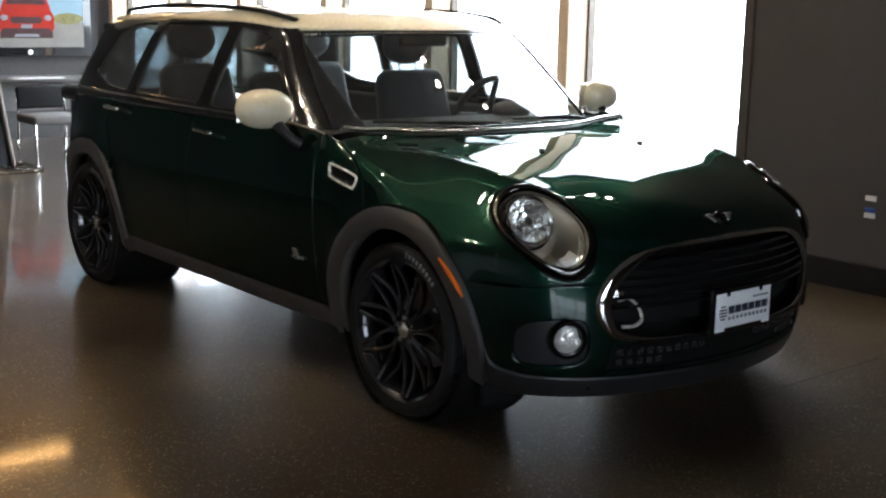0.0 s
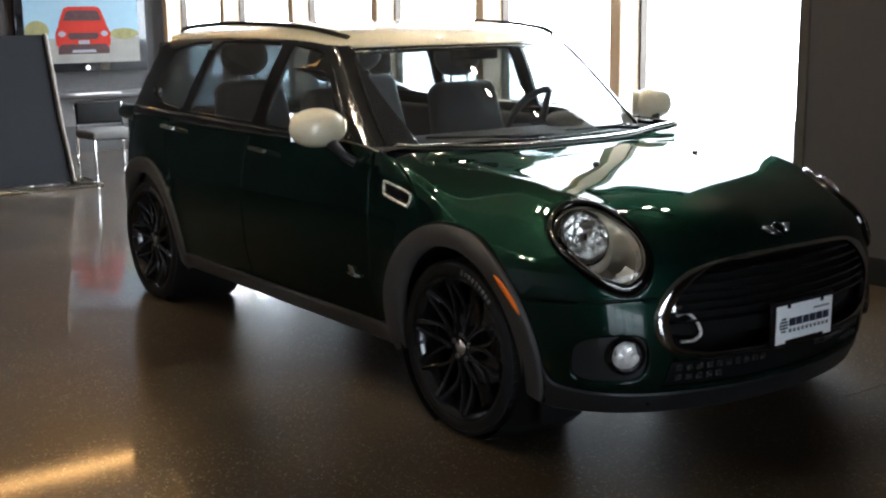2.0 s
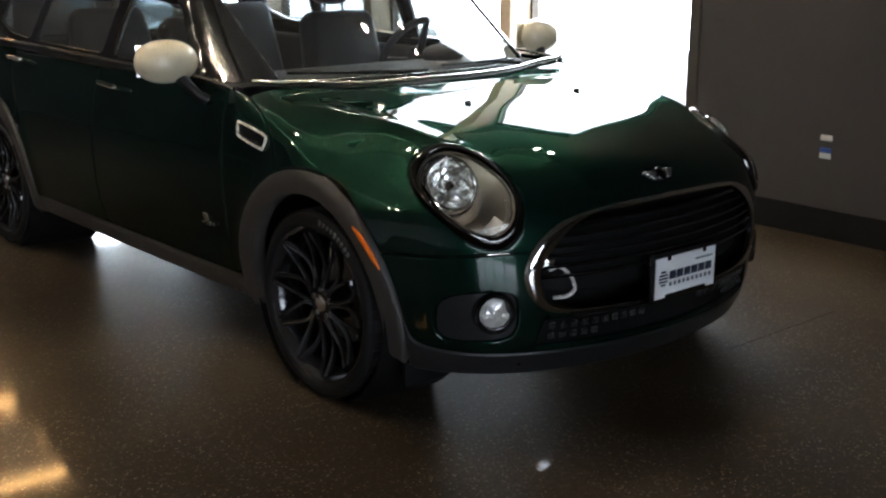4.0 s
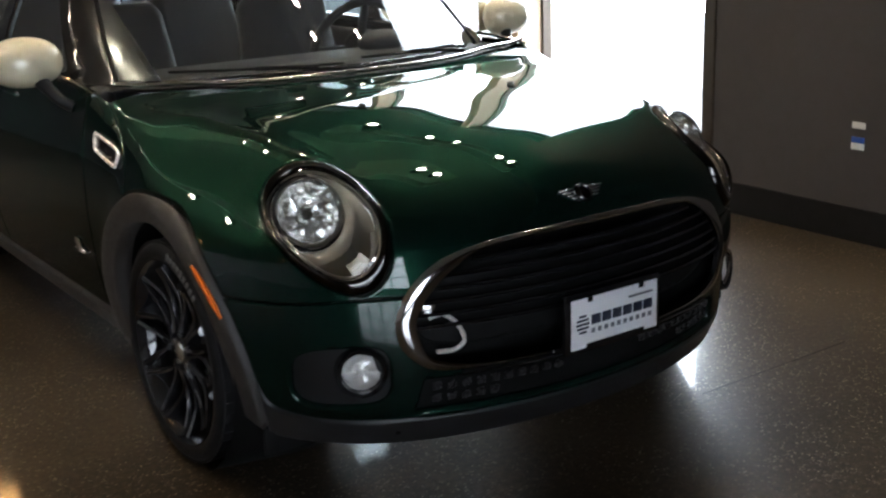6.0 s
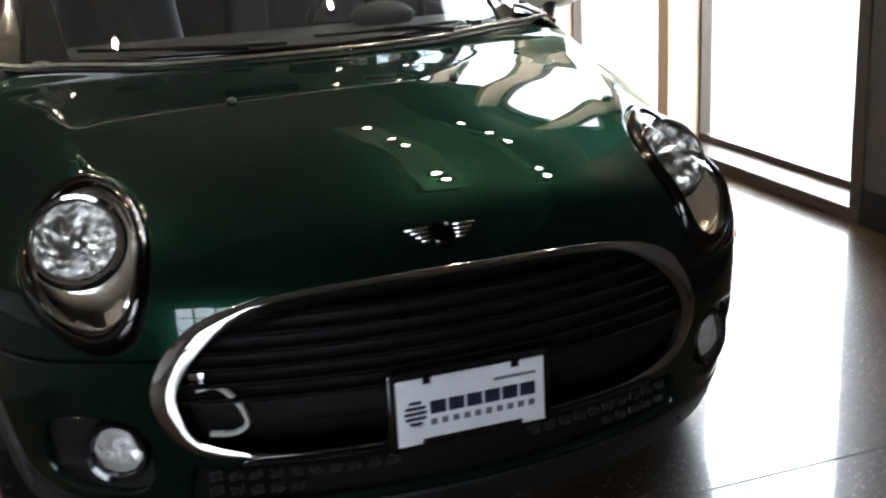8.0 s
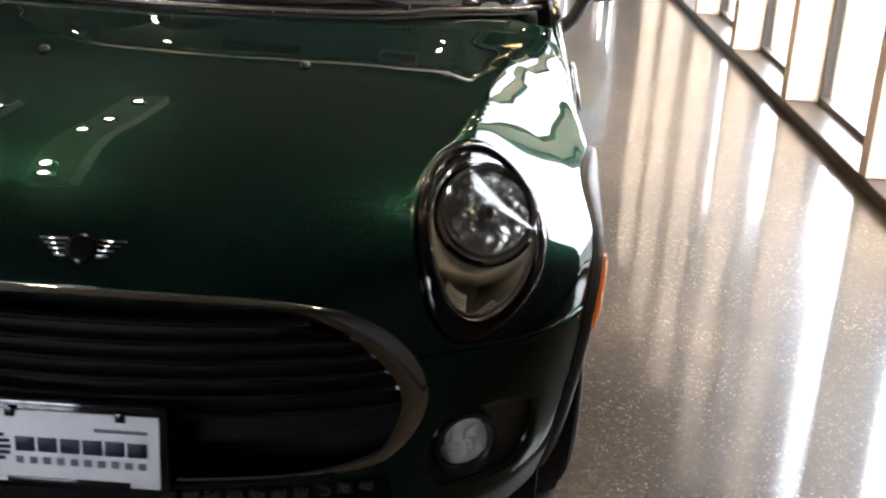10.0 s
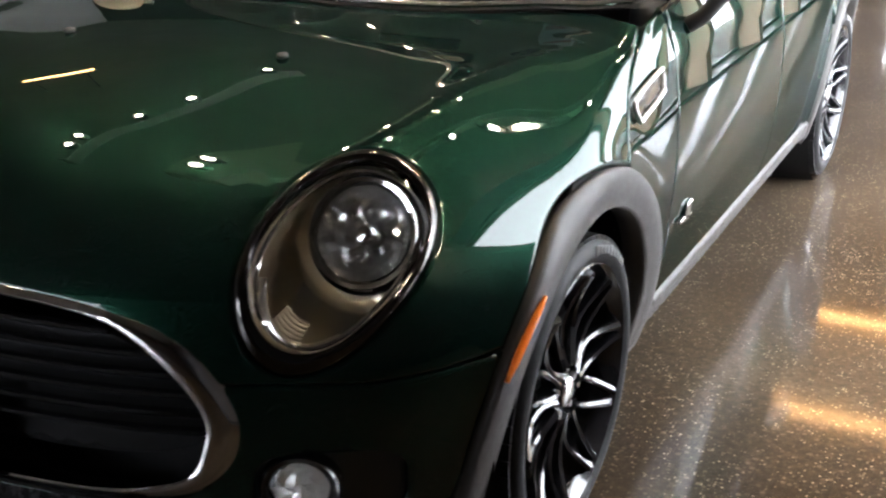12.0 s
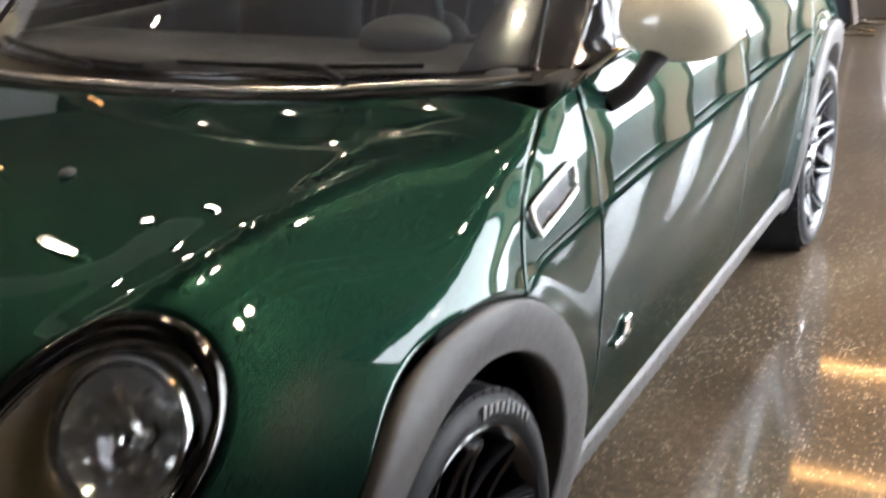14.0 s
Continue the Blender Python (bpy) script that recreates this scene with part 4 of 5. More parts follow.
def build_cabin():
    cab = cabin_f
    # roof
    rail = spline((0.95, 1.330), (1.2, 1.342), (1.5, 1.360), (2.2, 1.370), (3.0, 1.355), (3.3, 1.335))
    ys = np.linspace(1.06, 3.03, 46)
    fan = FanMap(0.0, 0.95, 0.45)
    lp = []
    edge = on(cab, SIDES[1], np.stack([ys, rail(ys)], 1))
    front = on(cab, SCREEN_MAP, np.stack([np.linspace(0, 0.62, 14) , np.full(14, 1.335)], 1))
    front = front[front[:, 0] < edge[0][0] - 0.015]
    full = list(front) + list(edge)
    back = [np.array((edge[-1][0] * (1 - t), 3.05, 1.37)) for t in np.linspace(0.05, 1, 12)]
    full = np.array(full + back)
    full = np.concatenate([full, (full * (-1, 1, 1))[::-1][1:-1]])
    sheet("roof", cab, fan, fan.flat(full), CREAM, car, "cream painted roof", (), 0.04, 0.004, 0.004, 0.02)
    # windscreen and its pillars
    q = np.array([(0.0, 0.968), (0.35, 0.966), (0.58, 0.962), (0.690, 0.962), (0.668, 1.08), (0.625, 1.24), (0.588, 1.318), (0.3, 1.327), (0.0, 1.329)])
    half = on(cab, FRONT, dense(q, 0.03))
    full = np.concatenate([half, (half * (-1, 1, 1))[::-1][1:-1]])
    pane = sheet("windscreen", cab, SCREEN_MAP, SCREEN_MAP.flat(full), SCREEN_GLASS, car, "clear windscreen reflecting ceiling lamps", (), 0.04, 0.002, 0.001, 0.004, solid=False)
    pane.visible_shadow = False
    for s in (-1, 1):
        edge = on(cab, FRONT, dense([(s * 0.692, 0.960), (s * 0.670, 1.08), (s * 0.627, 1.24), (s * 0.590, 1.320)], 0.03), 0.003)
        part("windscreen_seal", tube(bmesh.new(), edge, 0.006, 6), BLACK, car, "black rubber windscreen seal")
    fr = np.array([(0.0, 0.960), (0.35, 0.958), (0.60, 0.954), (0.755, 0.948), (0.750, 1.08), (0.705, 1.24), (0.650, 1.330), (0.3, 1.339), (0.0, 1.341)])
    half = on(cab, FRONT, dense(fr, 0.03))
    outer = np.concatenate([half, (half * (-1, 1, 1))[::-1][1:-1]])
    sheet("windscreen_frame", cab, SCREEN_MAP, SCREEN_MAP.flat(outer), GLOSS_BLACK, car, "gloss black windscreen surround", [SCREEN_MAP.flat(full)], 0.04, 0.0, 0.002, 0.02)
    # side glass in a gloss black frame
    def sill(y):
        return 0.990 + 0.014 * (y - 0.6)
    wins = {
        "front_window": ([(0.84, sill(0.8)), (0.97, 1.10), (1.19, 1.305), (1.48, 1.338), (1.50, sill(1.5))], SCREEN_GLASS, "clear front door window"),
        "rear_window": ([(1.60, sill(1.6)), (1.58, 1.340), (1.90, 1.345), (2.22, 1.342), (2.29, sill(2.3))], DARK_GLASS, "tinted rear door window"),
        "quarter_window": ([(2.37, sill(2.4)), (2.30, 1.340), (2.52, 1.330), (2.68, 1.290), (2.79, 1.12), (2.79, sill(2.9) + 0.055), (2.62, sill(2.7) + 0.012)], DARK_GLASS, "tinted rear quarter window"),
    }
    for s in (-1, 1):
        mp = SIDES[s]
        holes = [curve_poly(w[0]) for w in wins.values()]
        lp = dense([(0.62, 0.955), (0.86, 1.14), (1.12, 1.346), (1.5, 1.362), (2.2, 1.366), (2.86, 1.352), (2.97, 1.30), (3.035, 1.12), (3.06, 1.00), (3.03, 0.955)], 0.04, True)
        sheet("window_frame", cab, mp, lp, GLOSS_BLACK, car, "gloss black side window surround", holes, 0.045, 0.0, 0.002, 0.02)
        for (nm, (w, g, lb)), h in zip(wins.items(), holes):
            o = sheet(nm, cab, mp, h, g, car, lb, (), 0.05, -0.004, 0.0, 0.004, solid=False)
            o.visible_shadow = False
        # roof rail
        ry = np.linspace(1.15, 2.92, 24)
        base = on(cab, SIDES[s], np.stack([ry, rail(ry) + 0.012], 1))
        p = base + np.array([0, 0, 1])[None] * (0.018 + 0.030 * np.sin(np.clip((ry - 1.15) / 1.77, 0, 1) * np.pi) ** 0.4)[:, None] + np.array([-0.03 * s, 0, 0])
        part("roof_rail", tube(bmesh.new(), p, 0.012, 8), GLOSS_BLACK, car, "black roof rail")
    # cowl with a rubber seal under the windscreen, and wipers
    cowl = on(body_f, TOP, curve([(-0.765, 0.520), (-0.69, 0.490), (-0.58, 0.471), (-0.40, 0.422), (-0.2, 0.386), (0, 0.376), (0.2, 0.386), (0.40, 0.422), (0.58, 0.471), (0.69, 0.490), (0.765, 0.520)], 60), 0.010)
    part("cowl_moulding", tube(bmesh.new(), cowl, 0.007, 8), BRIGHT_TRIM, car, "bright moulding along the bonnet's rear edge")
    bm = bmesh.new()
    xs = np.linspace(-0.74, 0.74, 40)
    front = on(body_f, TOP, np.stack([xs, np.interp(np.abs(xs), (0, 0.2, 0.4, 0.58, 0.69, 0.765), (0.380, 0.390, 0.426, 0.475, 0.494, 0.524))], 1), -0.004)
    foot = on(cab, FRONT, np.stack([xs, np.full(40, 0.956)], 1), -0.006)
    rows = [front, 0.5 * (front + foot) - (0, 0, 0.016), foot]
    grid = [[bm.verts.new(p) for p in row] for row in rows]
    for a, b in zip(grid, grid[1:]):
        for k in range(39):
            bm.faces.new((a[k], a[k + 1], b[k + 1], b[k]))
    part("cowl_panel", bm, BLACK, car, "black cowl panel below the windscreen")
    for x0, x1 in ((0.06, 0.52), (-0.55, -0.02)):
        pts = on(cab, FRONT, np.stack([np.linspace(x0, x1, 12), np.linspace(0.985, 0.975, 12)], 1), 0.008)
        wp = part("wiper", tube(bmesh.new(), pts, 0.005, 6), BLACK, car, "black windscreen wiper")
        arm = [pts[5], pts[5] * 0.5 + pts[9] * 0.5 + (0, -0.02, 0.0), on(body_f, TOP, [((x0 + x1) / 2 + 0.16, 0.44)], 0.02)[0]]
        part("wiper_arm", tube(bmesh.new(), arm, 0.008, 6), BLACK, wp)
    # rear gate glass and body, closing the tail
    part("tail_shoulder", slab((-0.74, 2.96, 0.90), (0.74, 3.40, 0.985), 0.042, 4), PAINT, car, "dark green metallic shoulder behind the rear glass")
    bm = slab((-0.66, 3.36, 0.42), (0.66, 3.48, 0.98), 0.05, 3)
    part("rear_doors", bm, PAINT, car, "dark green rear cargo doors")
    bm = slab((-0.60, 3.05, 0.96), (0.60, 3.08, 1.33), 0.02)
    rg = part("rear_glass", bm, DARK_GLASS, car, "tinted rear door glass")
    rg.visible_shadow = False


def curve_poly(pts):
    """A closed outline with straight sides and rounded corners."""
    out = []
    pts = [np.array(p, float) for p in pts]
    n = len(pts)
    for i in range(n):
        a, b, c = pts[i - 1], pts[i], pts[(i + 1) % n]
        r = 0.03
        p0 = b + (a - b) / np.linalg.norm(a - b) * r
        p1 = b + (c - b) / np.linalg.norm(c - b) * r
        out += [(1 - t) ** 2 * p0 + 2 * t * (1 - t) * b + t * t * p1 for t in (0, 0.25, 0.5, 0.75, 1.0)]
    return dense(out, 0.035, True)


build_cabin()


def build_front():
    # grille: chrome ring, slats, backing
    line = grille_line()
    out = np.clip((np.abs(line[:, 0]) - 0.34) / 0.17, 0, 1)
    out = out * out * (3 - 2 * out)
    low = np.clip((0.45 - line[:, 1]) / 0.06, 0, 1)
    wide = 0.012 - 0.003 * low * (1 - out) + 0.028 * out * (1 - 0.55 * low)
    bm = bmesh.new()
    rings = []
    sgn = 1 if np.abs(inset(line, 0.01)[:, 0]).max() < np.abs(line[:, 0]).max() else -1
    for f, lift in ((-0.42, -0.010), (-0.38, 0.003), (-0.10, 0.010), (0.35, 0.0105), (0.70, 0.005), (0.78, -0.016)):
        a, b = np.roll(line, 1, 0), np.roll(line, -1, 0)
        t = (b - a) / np.linalg.norm(b - a, axis=1)[:, None]
        q = line + sgn * np.stack([-t[:, 1], t[:, 0]], 1) * (wide * f)[:, None]
        rings.append([bm.verts.new(p) for p in on(body_f, FRONT, q, lift)])
    for a, b in zip(rings, rings[1:]):
        for i in range(len(a)):
            j = (i + 1) % len(a)
            bm.faces.new((a[i], a[j], b[j], b[i]))
    bmesh.ops.recalc_face_normals(bm, faces=bm.faces)
    grille = part("grille", bm, RING_CHROME, car, "chrome rimmed black grille")
    for k in range(6):
        z = 0.635 - 0.030 * k
        half = min(0.53, np.interp(z, (0.38, 0.43, 0.50, 0.575, 0.628, 0.650), (0.44, 0.52, 0.545, 0.50, 0.41, 0.28)))
        pts = on(body_f, FRONT, np.stack([np.linspace(-half, half, 40), np.full(40, z)], 1), -0.014)
        part("grille_slat", tube(bmesh.new(), pts, 0.010, 8, False, 0.6), GLOSS_BLACK, grille, "gloss black grille slat")
    # dark lower blade and intake grid
    pts = on(body_f, FRONT, np.stack([np.linspace(-0.42, 0.42, 40), np.full(40, 0.362)], 1), 0.006)
    part("intake_blade", tube(bmesh.new(), pts, 0.012, 8, False, 0.6), GLOSS_BLACK, car, "gloss black blade under the grille")
    for z0, count in ((0.296, 5), (0.328, 10)):
        for s in (-1, 1):
            for k in range(count):
                x = s * (0.470 - 0.036 * k)
                c = on(body_f, FRONT, [(x, z0)], -0.016)[0]
                part("intake_cell", slab((c[0] - 0.012, c[1] - 0.004, c[2] - 0.009), (c[0] + 0.012, c[1] + 0.004, c[2] + 0.009), 0.002, 1), CELL, car, "small grey intake grid cell")
    # curved bright duct edges inside the grille
    for s in (-1,):
        pts = [(s * 0.485, 0.505), (s * 0.455, 0.512), (s * 0.43, 0.495), (s * 0.41, 0.465), (s * 0.405, 0.435), (s * 0.43, 0.418), (s * 0.47, 0.418)]
        p = on(body_f, FRONT, curve(pts, 30), -0.02)
        part("duct_rim", tube(bmesh.new(), p, 0.008, 8, False, 0.7), SATIN, grille, "satin rim of the brake duct")
        c = on(body_f, FRONT, [(s * 0.487, 0.530)], -0.022)[0]
        part("duct_fin", slab((-0.020, -0.006, -0.016), (0.020, 0.006, 0.016), 0.005, 2, Matrix.Translation(c) @ Matrix.Rotation(radians(s * 30), 4, 'Z') @ Matrix.Rotation(radians(20), 4, 'Y')), CHROME, grille, "small bright fin in the brake duct")
    # number plate carrier with a printed dealer card
    y = -0.775
    plate = part("dealer_plate", slab((-0.163, y - 0.002, 0.358), (0.163, y + 0.022, 0.518), 0.008), GLOSS_BLACK, car, "white dealer card in a black plate frame")
    part("plate_card", slab((-0.148, y - 0.006, 0.372), (0.148, y - 0.002, 0.503), 0.004), WHITE, plate, "white printed card")
    part("plate_notch", slab((-0.10, y - 0.008, 0.366), (0.10, y - 0.0062, 0.383), 0.001), GLOSS_BLACK, plate)
    for sx in (-0.088, 0.088):
        part("plate_clip", slab((sx - 0.008, y - 0.009, 0.492), (sx + 0.008, y - 0.0062, 0.508), 0.001), GLOSS_BLACK, plate)
    for k in range(6):
        x0 = -0.083 + 0.0360 * k
        part("print_block", slab((x0, y - 0.0078, 0.430), (x0 + 0.0315, y - 0.0062, 0.456), 0.001), NAVY, plate, "dark navy printed block")
    for k in range(10):
        x0 = -0.083 + 0.0219 * k
        part("print_bar", slab((x0, y - 0.0078, 0.408), (x0 + 0.0125, y - 0.0062, 0.420), 0.001), GREY_PRINT, plate, "thin grey printed bar")
    part("print_bar", slab((0.045, y - 0.0078, 0.472), (0.130, y - 0.0062, 0.478), 0.001), GREY_PRINT, plate, "thin grey printed bar")
    for k in range(5):
        w = (0.012, 0.020, 0.022, 0.020, 0.012)[k]
        z = 0.412 + 0.0105 * k
        part("print_mark", slab((-0.112 - w, y - 0.0078, z), (-0.112 + w, y - 0.0062, z + 0.0065), 0.001), NAVY, plate, "dark navy printed round mark")
    # bonnet emblem: winged disc
    c = on(body_f, FRONT, [(0.0, 0.735)], 0.004)[0]
    nrm = gradient(body_f, np.array([c]))[0]
    m = Matrix.Translation(c) @ Vector(nrm).to_track_quat('Z', 'Y').to_matrix().to_4x4()
    em = empty("emblem")
    em.parent = car
    em["label"] = "chrome winged bonnet emblem"
    for s in (-1, 1):
        for k in range(4):
            w = 0.048 - 0.009 * k
            part("wing_bar", box(bmesh.new(), (s * (0.024 + w / 2) - w / 2, 0.012 - 0.009 * k, -0.003), (s * (0.024 + w / 2) + w / 2, 0.018 - 0.009 * k, 0.004), 0.002, 1, m), CHROME, em, "thin chrome wing bar")
    bm = lathe(bmesh.new(), ((0.0, 0.004), (0.016, 0.005), (0.020, 0.004), (0.023, 0.007), (0.026, 0.004), (0.026, -0.004)), 28, "z", m)
    part("emblem_disc", bm, DARK_CHROME, em, "round dark emblem centre")
    # washer jets
    for s in (-1, 1):
        c = on(body_f, TOP, [(s * 0.267, -0.04)], 0.004)[0]
        bm = ball(bmesh.new(), c, (0.011, 0.014, 0.007))
        part("washer_jet", bm, TRIM, hood, "small grey washer jet")


build_front()


def headlamp(s):
    """Round lamp: broad chrome rim, clear lens, bowl, projector and lower reflector."""
    mp = LAMPS[s]
    bm = bmesh.new()
    rings = []
    for k, lift in ((1.0, -0.012), (1.0, 0.003), (0.985, 0.010), (0.95, 0.0145), (0.91, 0.014), (0.875, 0.009), (0.86, 0.003), (0.855, -0.012)):
        rings.append([bm.verts.new(p) for p in on(body_f, mp, lamp_oval(k), lift)])
    for a, b in zip(rings, rings[1:]):
        for i in range(len(a)):
            j = (i + 1) % len(a)
            bm.faces.new((a[i], a[j], b[j], b[i]) if s > 0 else (a[i], b[i], b[j], a[j]))
    bmesh.ops.recalc_face_normals(bm, faces=bm.faces)
    lamp = part("headlamp", bm, DARK_CHROME, car, "oval headlamp in a broad chrome rim")
    ln = sheet("lamp_lens", body_f, mp, lamp_oval(0.865), LENS, lamp, "clear headlamp lens", (), 0.03, 0.007, 0.0, 0.004, solid=False)
    ln.visible_shadow = False
    axis = Vector((s * 0.15, -0.87, 0.47)).normalized()
    out = on(body_f, mp, lamp_oval(0.86), -0.006)
    c = Vector(out.mean(0))
    bm = bmesh.new()
    rings = []
    inward = (axis + Vector(mp.n)).normalized()
    for depth, size in ((0.0, 1.0), (0.03, 0.995), (0.10, 0.97), (0.17, 0.93), (0.235, 0.80), (0.25, 0.0)):
        rings.append([bm.verts.new(c + (Vector(p) - c) * size - inward * depth) for p in out])
    for a, b in zip(rings, rings[1:]):
        for i in range(len(a)):
            j = (i + 1) % len(a)
            bm.faces.new((a[i], a[j], b[j], b[i]))
    bmesh.ops.remove_doubles(bm, verts=bm.verts, dist=0.0005)
    part("bowl", bm, BOWL, lamp, "smoked satin lamp bowl")
    # thin bright line inside the lens edge
    part("lens_line", tube(bmesh.new(), on(body_f, mp, lamp_oval(0.80), -0.012), 0.004, 6, True), CHROME, lamp, "thin satin line inside the lens")
    # projector
    pc = Vector((s * 0.650, -0.390, 0.746))
    m = Matrix.Translation(pc) @ axis.to_track_quat('Z', 'Y').to_matrix().to_4x4()
    part("projector_ring", lathe(bmesh.new(), ((0.080, -0.07), (0.086, -0.01), (0.090, 0.004), (0.0885, 0.011), (0.082, 0.009), (0.078, -0.004), (0.074, -0.03)), 44, "z", m), CHROME, lamp, "chrome projector ring")
    part("projector_gap", lathe(bmesh.new(), ((0.0905, -0.012), (0.0965, -0.010), (0.098, -0.03), (0.092, -0.05)), 44, "z", m), BLACK, lamp, "dark gap round the projector")
    bm = bmesh.new()
    rnd = random.Random(4)
    n = 22
    grid = []
    for r, d in zip((0.077, 0.070, 0.060, 0.046, 0.030, 0.016), (0.002, -0.014, -0.030, -0.044, -0.054, -0.058)):
        grid.append([bm.verts.new(m @ Vector(((r + rnd.uniform(-0.002, 0.002)) * math.cos(2 * math.pi * k / n), (r + rnd.uniform(-0.002, 0.002)) * math.sin(2 * math.pi * k / n), d + rnd.uniform(-0.005, 0.005) * (d < 0)))) for k in range(n)])
    for a, b in zip(grid, grid[1:]):
        for k in range(n):
            j = (k + 1) % n
            bm.faces.new((a[k], a[j], b[j], b[k]))
    part("projector_reflector", bm, REFLECTOR, lamp, "bright faceted projector reflector", False)
    part("bulb_cap", lathe(bmesh.new(), ((0.0, 0.000), (0.013, -0.003), (0.018, -0.014), (0.014, -0.05)), 24, "z", m), CHROME, lamp, "chrome bulb shield")
    ln = part("projector_glass", lathe(bmesh.new(), ((0.0, 0.020), (0.030, 0.018), (0.058, 0.011), (0.078, 0.003)), 44, "z", m), LENS, lamp, "clear projector glass")
    ln.visible_shadow = False
    # a wider sleeve set lower and further in, swelling out behind the ring
    bm = bmesh.new()
    rings = []
    for r, off, d in ((0.0945, 0.0, -0.014), (0.102, 0.008, -0.012), (0.107, 0.016, -0.018), (0.110, 0.021, -0.034), (0.110, 0.022, -0.06), (0.108, 0.022, -0.10)):
        o = pc + axis * d + Vector((-s * off, 0, -off * 0.95))
        rings.append([bm.verts.new(o + m.to_3x3() @ Vector((r * math.cos(2 * math.pi * k / 48), r * math.sin(2 * math.pi * k / 48), 0))) for k in range(48)])
    for a, b in zip(rings, rings[1:]):
        for k in range(48):
            j = (k + 1) % 48
            bm.faces.new((a[k], b[k], b[j], a[j]))
    part("projector_sleeve", bm, SLEEVE, lamp, "satin sleeve round the projector")
    # bright indicator facets along the lower rim
    edge = lamp_oval(0.74, 0, 64)
    low = edge[(edge[:, 0] < -0.095)]
    low = low[np.argsort(np.arctan2(low[:, 1], -low[:, 0]))]
    p = on(body_f, mp, low, -0.040)
    part("turn_reflector", tube(bmesh.new(), p, 0.010, 8, False, 0.6), REFLECTOR, lamp, "bright turn lamp reflector")
    # ribbed turn lamp lens: thin bars one behind the other
    for k in range(6):
        p = on(body_f, mp, low[6:-6] * (0.96 - 0.05 * k, 0.90 - 0.03 * k), -0.046 - 0.004 * k)
        part("turn_rib", tube(bmesh.new(), p, 0.0035, 6), BOWL, lamp, "thin rib of the turn lamp lens")
    return lamp


for _s in (-1, 1):
    headlamp(_s)


def fog_lamp(s):
    pod_line = oval(s * 0.672, 0.368, 0.099, 0.085, s * -4, 40, 3.4)
    pod = sheet("fog_lamp", body_f, FRONT, pod_line, SHADED_TRIM, car, "round fog lamp in a plastic pod coloured dark for shade", (), 0.03, -0.020, 0.0, 0.01)
    c = Vector(on(body_f, FRONT, [(s * 0.634, 0.382)], -0.013)[0])
    axis = Vector((s * 0.44, -0.89, 0.03)).normalized()
    m = Matrix.Translation(c) @ axis.to_track_quat('Z', 'Y').to_matrix().to_4x4()
    part("fog_bezel", lathe(bmesh.new(), ((0.066, -0.03), (0.066, 0.004), (0.060, 0.016), (0.050, 0.012), (0.046, -0.02)), 36, "z", m), GLOSS_BLACK, pod, "gloss black bezel")
    bm = bmesh.new()
    rnd = random.Random(7)
    n = 14
    grid = [[bm.verts.new(m @ Vector((r * math.cos(2 * math.pi * k / n), r * math.sin(2 * math.pi * k / n), d + rnd.uniform(-0.005, 0.004)))) for k in range(n)]
            for r, d in ((0.047, 0.000), (0.038, 0.003), (0.025, 0.005), (0.010, 0.006))]
    for a, b in zip(grid, grid[1:]):
        for k in range(n):
            bm.faces.new((a[k], a[(k + 1) % n], b[(k + 1) % n], b[k]))
    bm.faces.new(grid[-1])
    part("fog_reflector", bm, SILVER, pod, "bright faceted fog lamp reflector", False)
    ln = part("fog_glass", lathe(bmesh.new(), ((0.0, 0.018), (0.025, 0.017), (0.042, 0.013), (0.049, 0.008)), 32, "z", m), LENS, pod, "clear fog lamp lens")
    ln.visible_shadow = False
    return pod


for _s in (-1, 1):
    fog_lamp(_s)


